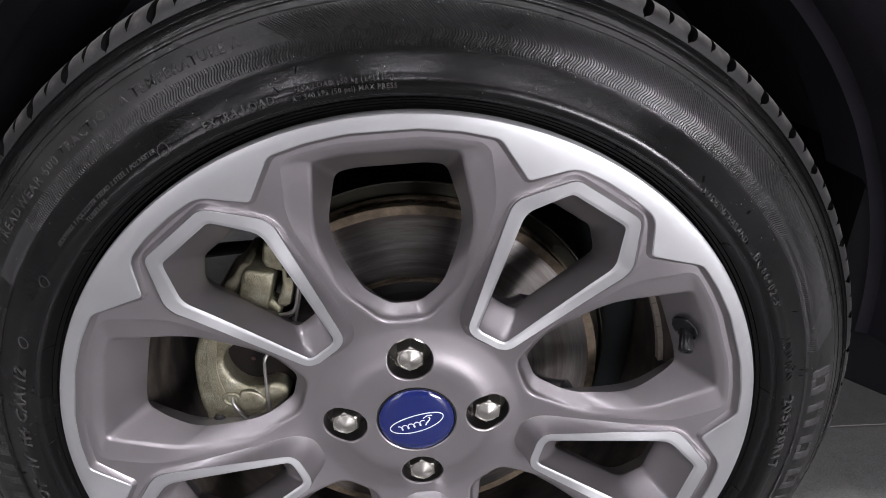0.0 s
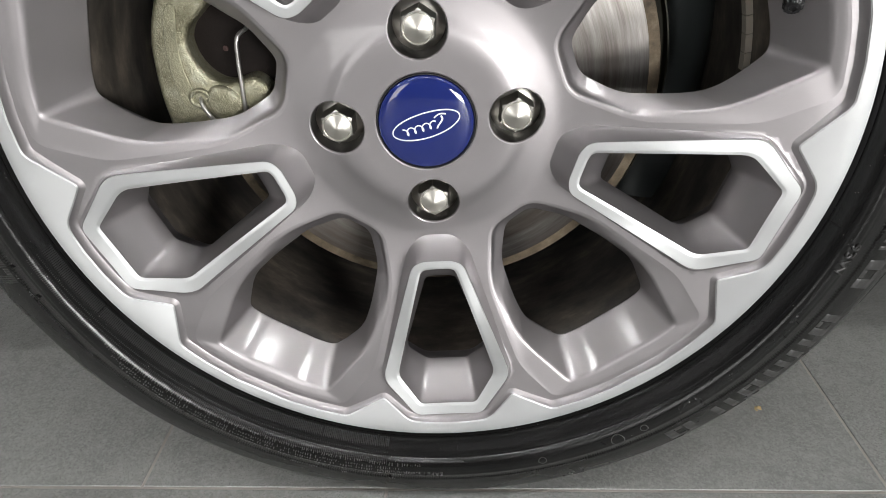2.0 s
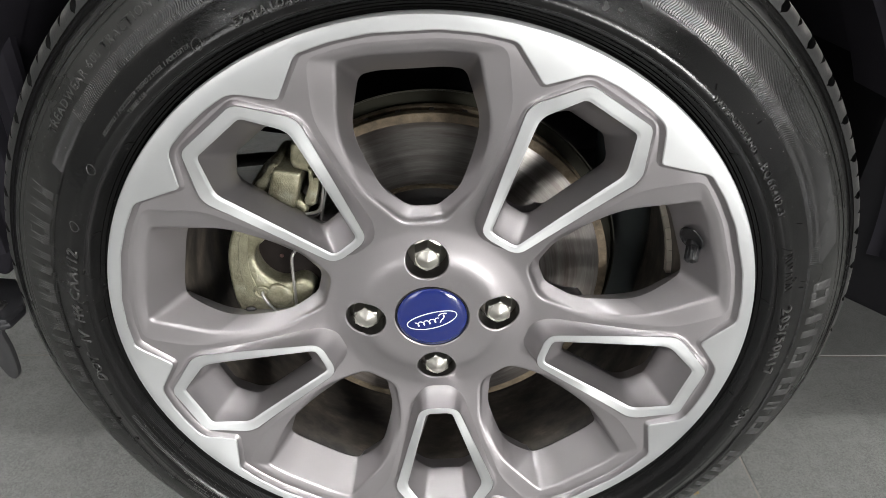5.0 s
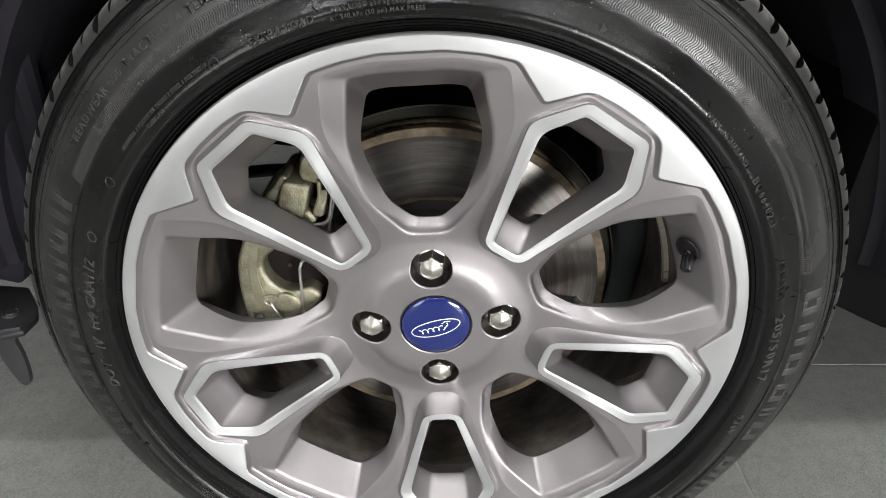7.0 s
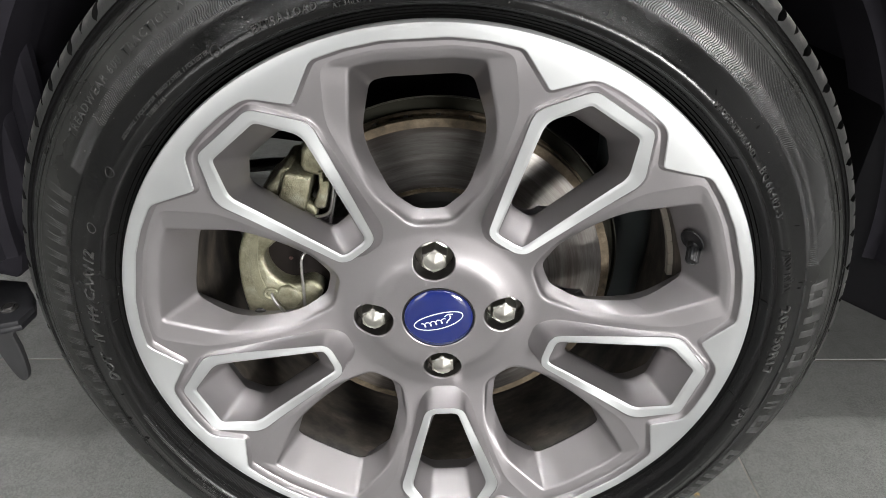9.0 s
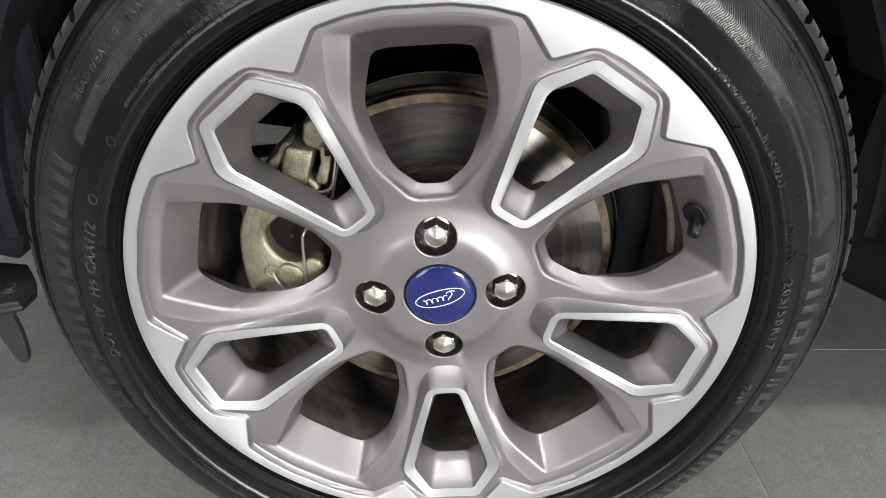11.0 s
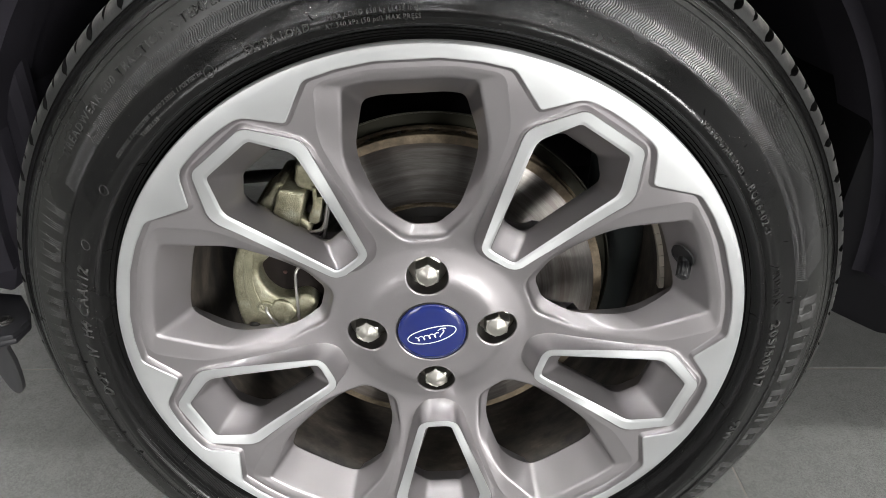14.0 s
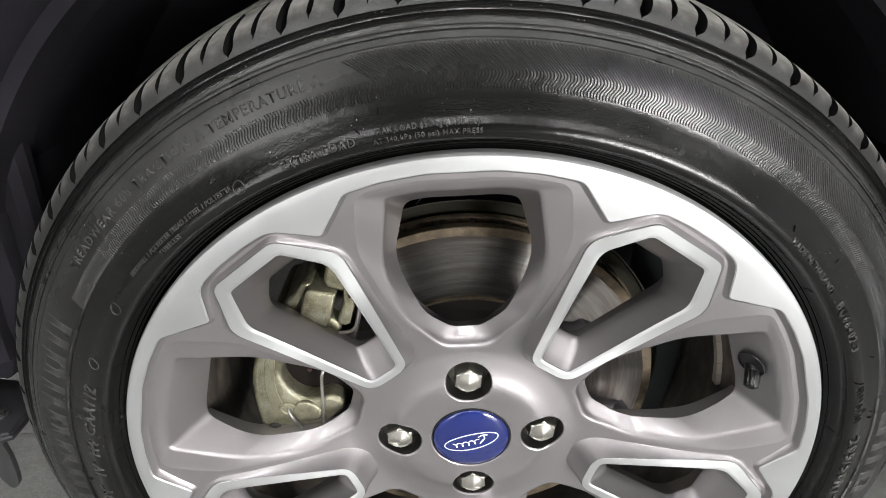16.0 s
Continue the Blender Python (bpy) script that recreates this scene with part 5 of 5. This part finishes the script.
pad = [(-0.1420, 0.0620), (-0.1180, 0.0760), (-0.0880, 0.0640), (-0.0820, 0.0300), (-0.0880, -0.0050), (-0.1150, -0.0160), (-0.1450, 0.0050)]
part("brake_pad", outline_solid(pad, 0.0640, 0.0806, 0.0020, 2), PAD, caliper, "dark brake pad backing", None, 45)
v, f = spun((-0.1215, 0.0645, 0.0345), (-0.1215, 0.0630, 0.0345), [(0, 0.0001), (0, 0.0018), (0.0012, 0.0016), (0.0014, 0.0001)], 16)
mesh_part("red_mark", v, f, RED, caliper, "small red-brown dot")


def bent(points, per=6):
    p = [np.array(q, float) for q in points]
    p = [2 * p[0] - p[1]] + p + [2 * p[-1] - p[-2]]
    out = []
    for i in range(1, len(p) - 2):
        a, b, c, d = p[i - 1:i + 3]
        for k in range(per):
            t = k / per
            out.append(tuple(0.5 * (2 * b + (c - a) * t + (2 * a - 5 * b + 4 * c - d) * t * t + (3 * b - a - 3 * c + d) * t ** 3)))
    return out + [tuple(p[-2])]


for pts in ([(-0.0760, 0.050, 0.1110), (-0.0786, 0.049, 0.0983), (-0.0812, 0.049, 0.0874), (-0.0853, 0.049, 0.0828), (-0.0934, 0.050, 0.0804)],
            [(-0.0755, 0.053, 0.1049), (-0.0793, 0.052, 0.0912), (-0.0831, 0.052, 0.0740)],
            [(-0.1040, 0.056, 0.0480), (-0.1085, 0.050, 0.0440), (-0.1100, 0.049, 0.0330), (-0.1110, 0.049, 0.0100), (-0.1120, 0.050, -0.0060)],
            [(-0.1378, 0.052, 0.0090), (-0.1370, 0.048, 0.0060), (-0.1330, 0.047, -0.0020), (-0.1258, 0.048, -0.0130)]):
    v, f = tube(bent(pts), 0.0013, 8)
    mesh_part("spring_wire", v, f, WIRE, caliper, "bent steel spring wire", None, 60)

# bolted deflector that hangs below the liner beside the wheel
def slab_from(points, z_top, thick, bevel):
    bm = bmesh.new()
    vs = [bm.verts.new((x, y, z_top - thick)) for x, y in points]
    f0 = bm.faces.new(vs)
    ret = bmesh.ops.extrude_face_region(bm, geom=[f0])
    bmesh.ops.translate(bm, vec=(0, 0, thick), verts=[g for g in ret["geom"] if isinstance(g, bmesh.types.BMVert)])
    bmesh.ops.recalc_face_normals(bm, faces=bm.faces)
    bmesh.ops.bevel(bm, geom=bm.edges[:], offset=bevel, segments=2, affect="EDGES", profile=0.6)
    return bm


plate = [(-0.640, 0.060), (-0.390, 0.063), (-0.3757, 0.068), (-0.3735, 0.090), (-0.386, 0.110), (-0.404, 0.130), (-0.640, 0.160)]
deflector = part("deflector", slab_from(plate, 0.2680, 0.0060, 0.0020), BLACK_PLASTIC, car, "black plastic deflector bracket", None, 40)
rim_pts = [(-0.640, 0.0660, 0.2600), (-0.420, 0.0680, 0.2585), (-0.392, 0.0690, 0.2580), (-0.3815, 0.0740, 0.2580), (-0.380, 0.0900, 0.2585), (-0.392, 0.1100, 0.2590)]
v, f = tube(rim_pts, 0.0050, 8)
mesh_part("deflector_lip", v, f, BLACK_PLASTIC, deflector, "rolled lower lip", None, 50)
v, f = spun((-0.3940, 0.0865, 0.2676), (-0.3940, 0.0865, 0.2760), [(0, 0.0001), (0.0, 0.0075), (0.0020, 0.0075), (0.0030, 0.0062), (0.0022, 0.0050), (0.0036, 0.0045), (0.0036, 0.0001)], 24)
mesh_part("bolt", v, f, DARK_STEEL, deflector, "recessed dark bolt", None, 40)
paddle = [(-0.0160, 0.0560), (0.0100, 0.0560), (0.0085, 0.0420), (0.0045, 0.0360), (0.0055, 0.0200), (0.0030, -0.0060), (-0.0010, -0.0180), (-0.0070, -0.0200), (-0.0115, -0.0120), (-0.0160, 0.0110), (-0.0175, 0.0380)]
bm = outline_solid(smooth_outline(paddle, 2), 0.0, 0.005, 0.0012, 2)
bmesh.ops.translate(bm, vec=(-0.400, 0.078, 0.2065), verts=bm.verts)
part("paddle", bm, GREY_PLASTIC, deflector, "dark grey hanging plastic flap", None, 40)

# ---- things on the floor ----
verts, faces = [], []
bm = bmesh.new()
for k in range(5):
    bm_box(bm, 0.0024 * math.cos(k * 1.9), 0.0018 * math.sin(k * 2.3), 0.0014 + 0.0004 * k, 0.0034, 0.0020, 0.0010, 0.0004, 1, pose(0, 0, 0, 20 * math.sin(k), 15, 55 * k))
crumb = part("dry_crumb", bm, ORANGE, None, "", None, 40)
crumb.location = (0.2930, 0.0880, 0)
tagged(crumb, "small dry yellowish leaf crumb on the floor tile", "crumb")


# ---- floor tiles ----
def tile_mesh(w, d):
    bm = bmesh.new()
    vs = [bm.verts.new(p) for p in ((-w / 2, -d / 2, -0.006), (w / 2, -d / 2, -0.006), (w / 2, d / 2, -0.006), (-w / 2, d / 2, -0.006))]
    mid = [bm.verts.new((v0.co.x, v0.co.y, -0.0005)) for v0 in vs]
    top = [bm.verts.new((v0.co.x - math.copysign(0.0005, v0.co.x), v0.co.y - math.copysign(0.0005, v0.co.y), 0.0)) for v0 in vs]
    for i in range(4):
        j = (i + 1) % 4
        bm.faces.new((vs[i], vs[j], mid[j], mid[i]))
        bm.faces.new((mid[i], mid[j], top[j], top[i]))
    bm.faces.new(top)
    me = bpy.data.meshes.new("tile")
    bm.to_mesh(me)
    bm.free()
    me.materials.append(TILE)
    return me


JOINT = 0.0027
tile_data = tile_mesh(TILE_W - JOINT, TILE_D - JOINT)
rest_v, rest_f = [], []
for j in range(math.floor((ROOM_FRONT - TILE_Y) / TILE_D), math.ceil((ROOM_BACK - TILE_Y) / TILE_D)):
    for i in range(-9, 10):
        x = TILE_X + (i + 0.5) * TILE_W - j * TILE_W / 3 % TILE_W
        y = TILE_Y + (j + 0.5) * TILE_D
        if abs(x) < 2.7 and -2.4 < y < 2.6:
            ob = link_mesh("tile", tile_data, None, floor)
            ob.location = (x, y, 0)
            continue
        # the outermost tiles are cut at the walls
        w, d = (TILE_W - JOINT) / 2, (TILE_D - JOINT) / 2
        x0, x1 = max(x - w, -ROOM_X), min(x + w, ROOM_X)
        y0, y1 = max(y - d, ROOM_FRONT), min(y + d, ROOM_BACK)
        if x1 - x0 > 0.01 and y1 - y0 > 0.01:
            base = len(rest_v)
            rest_v += [(x0, y0, -0.006), (x1, y0, -0.006), (x1, y1, -0.006), (x0, y1, -0.006), (x0, y0, 0), (x1, y0, 0), (x1, y1, 0), (x0, y1, 0)]
            rest_f += [tuple(base + q for q in face) for face in ((4, 5, 6, 7), (0, 1, 5, 4), (1, 2, 6, 5), (2, 3, 7, 6), (3, 0, 4, 7))]
tagged(mesh_part("far_tiles", rest_v, rest_f, TILE, floor, "grey tiles farther off"), kind="stuff")
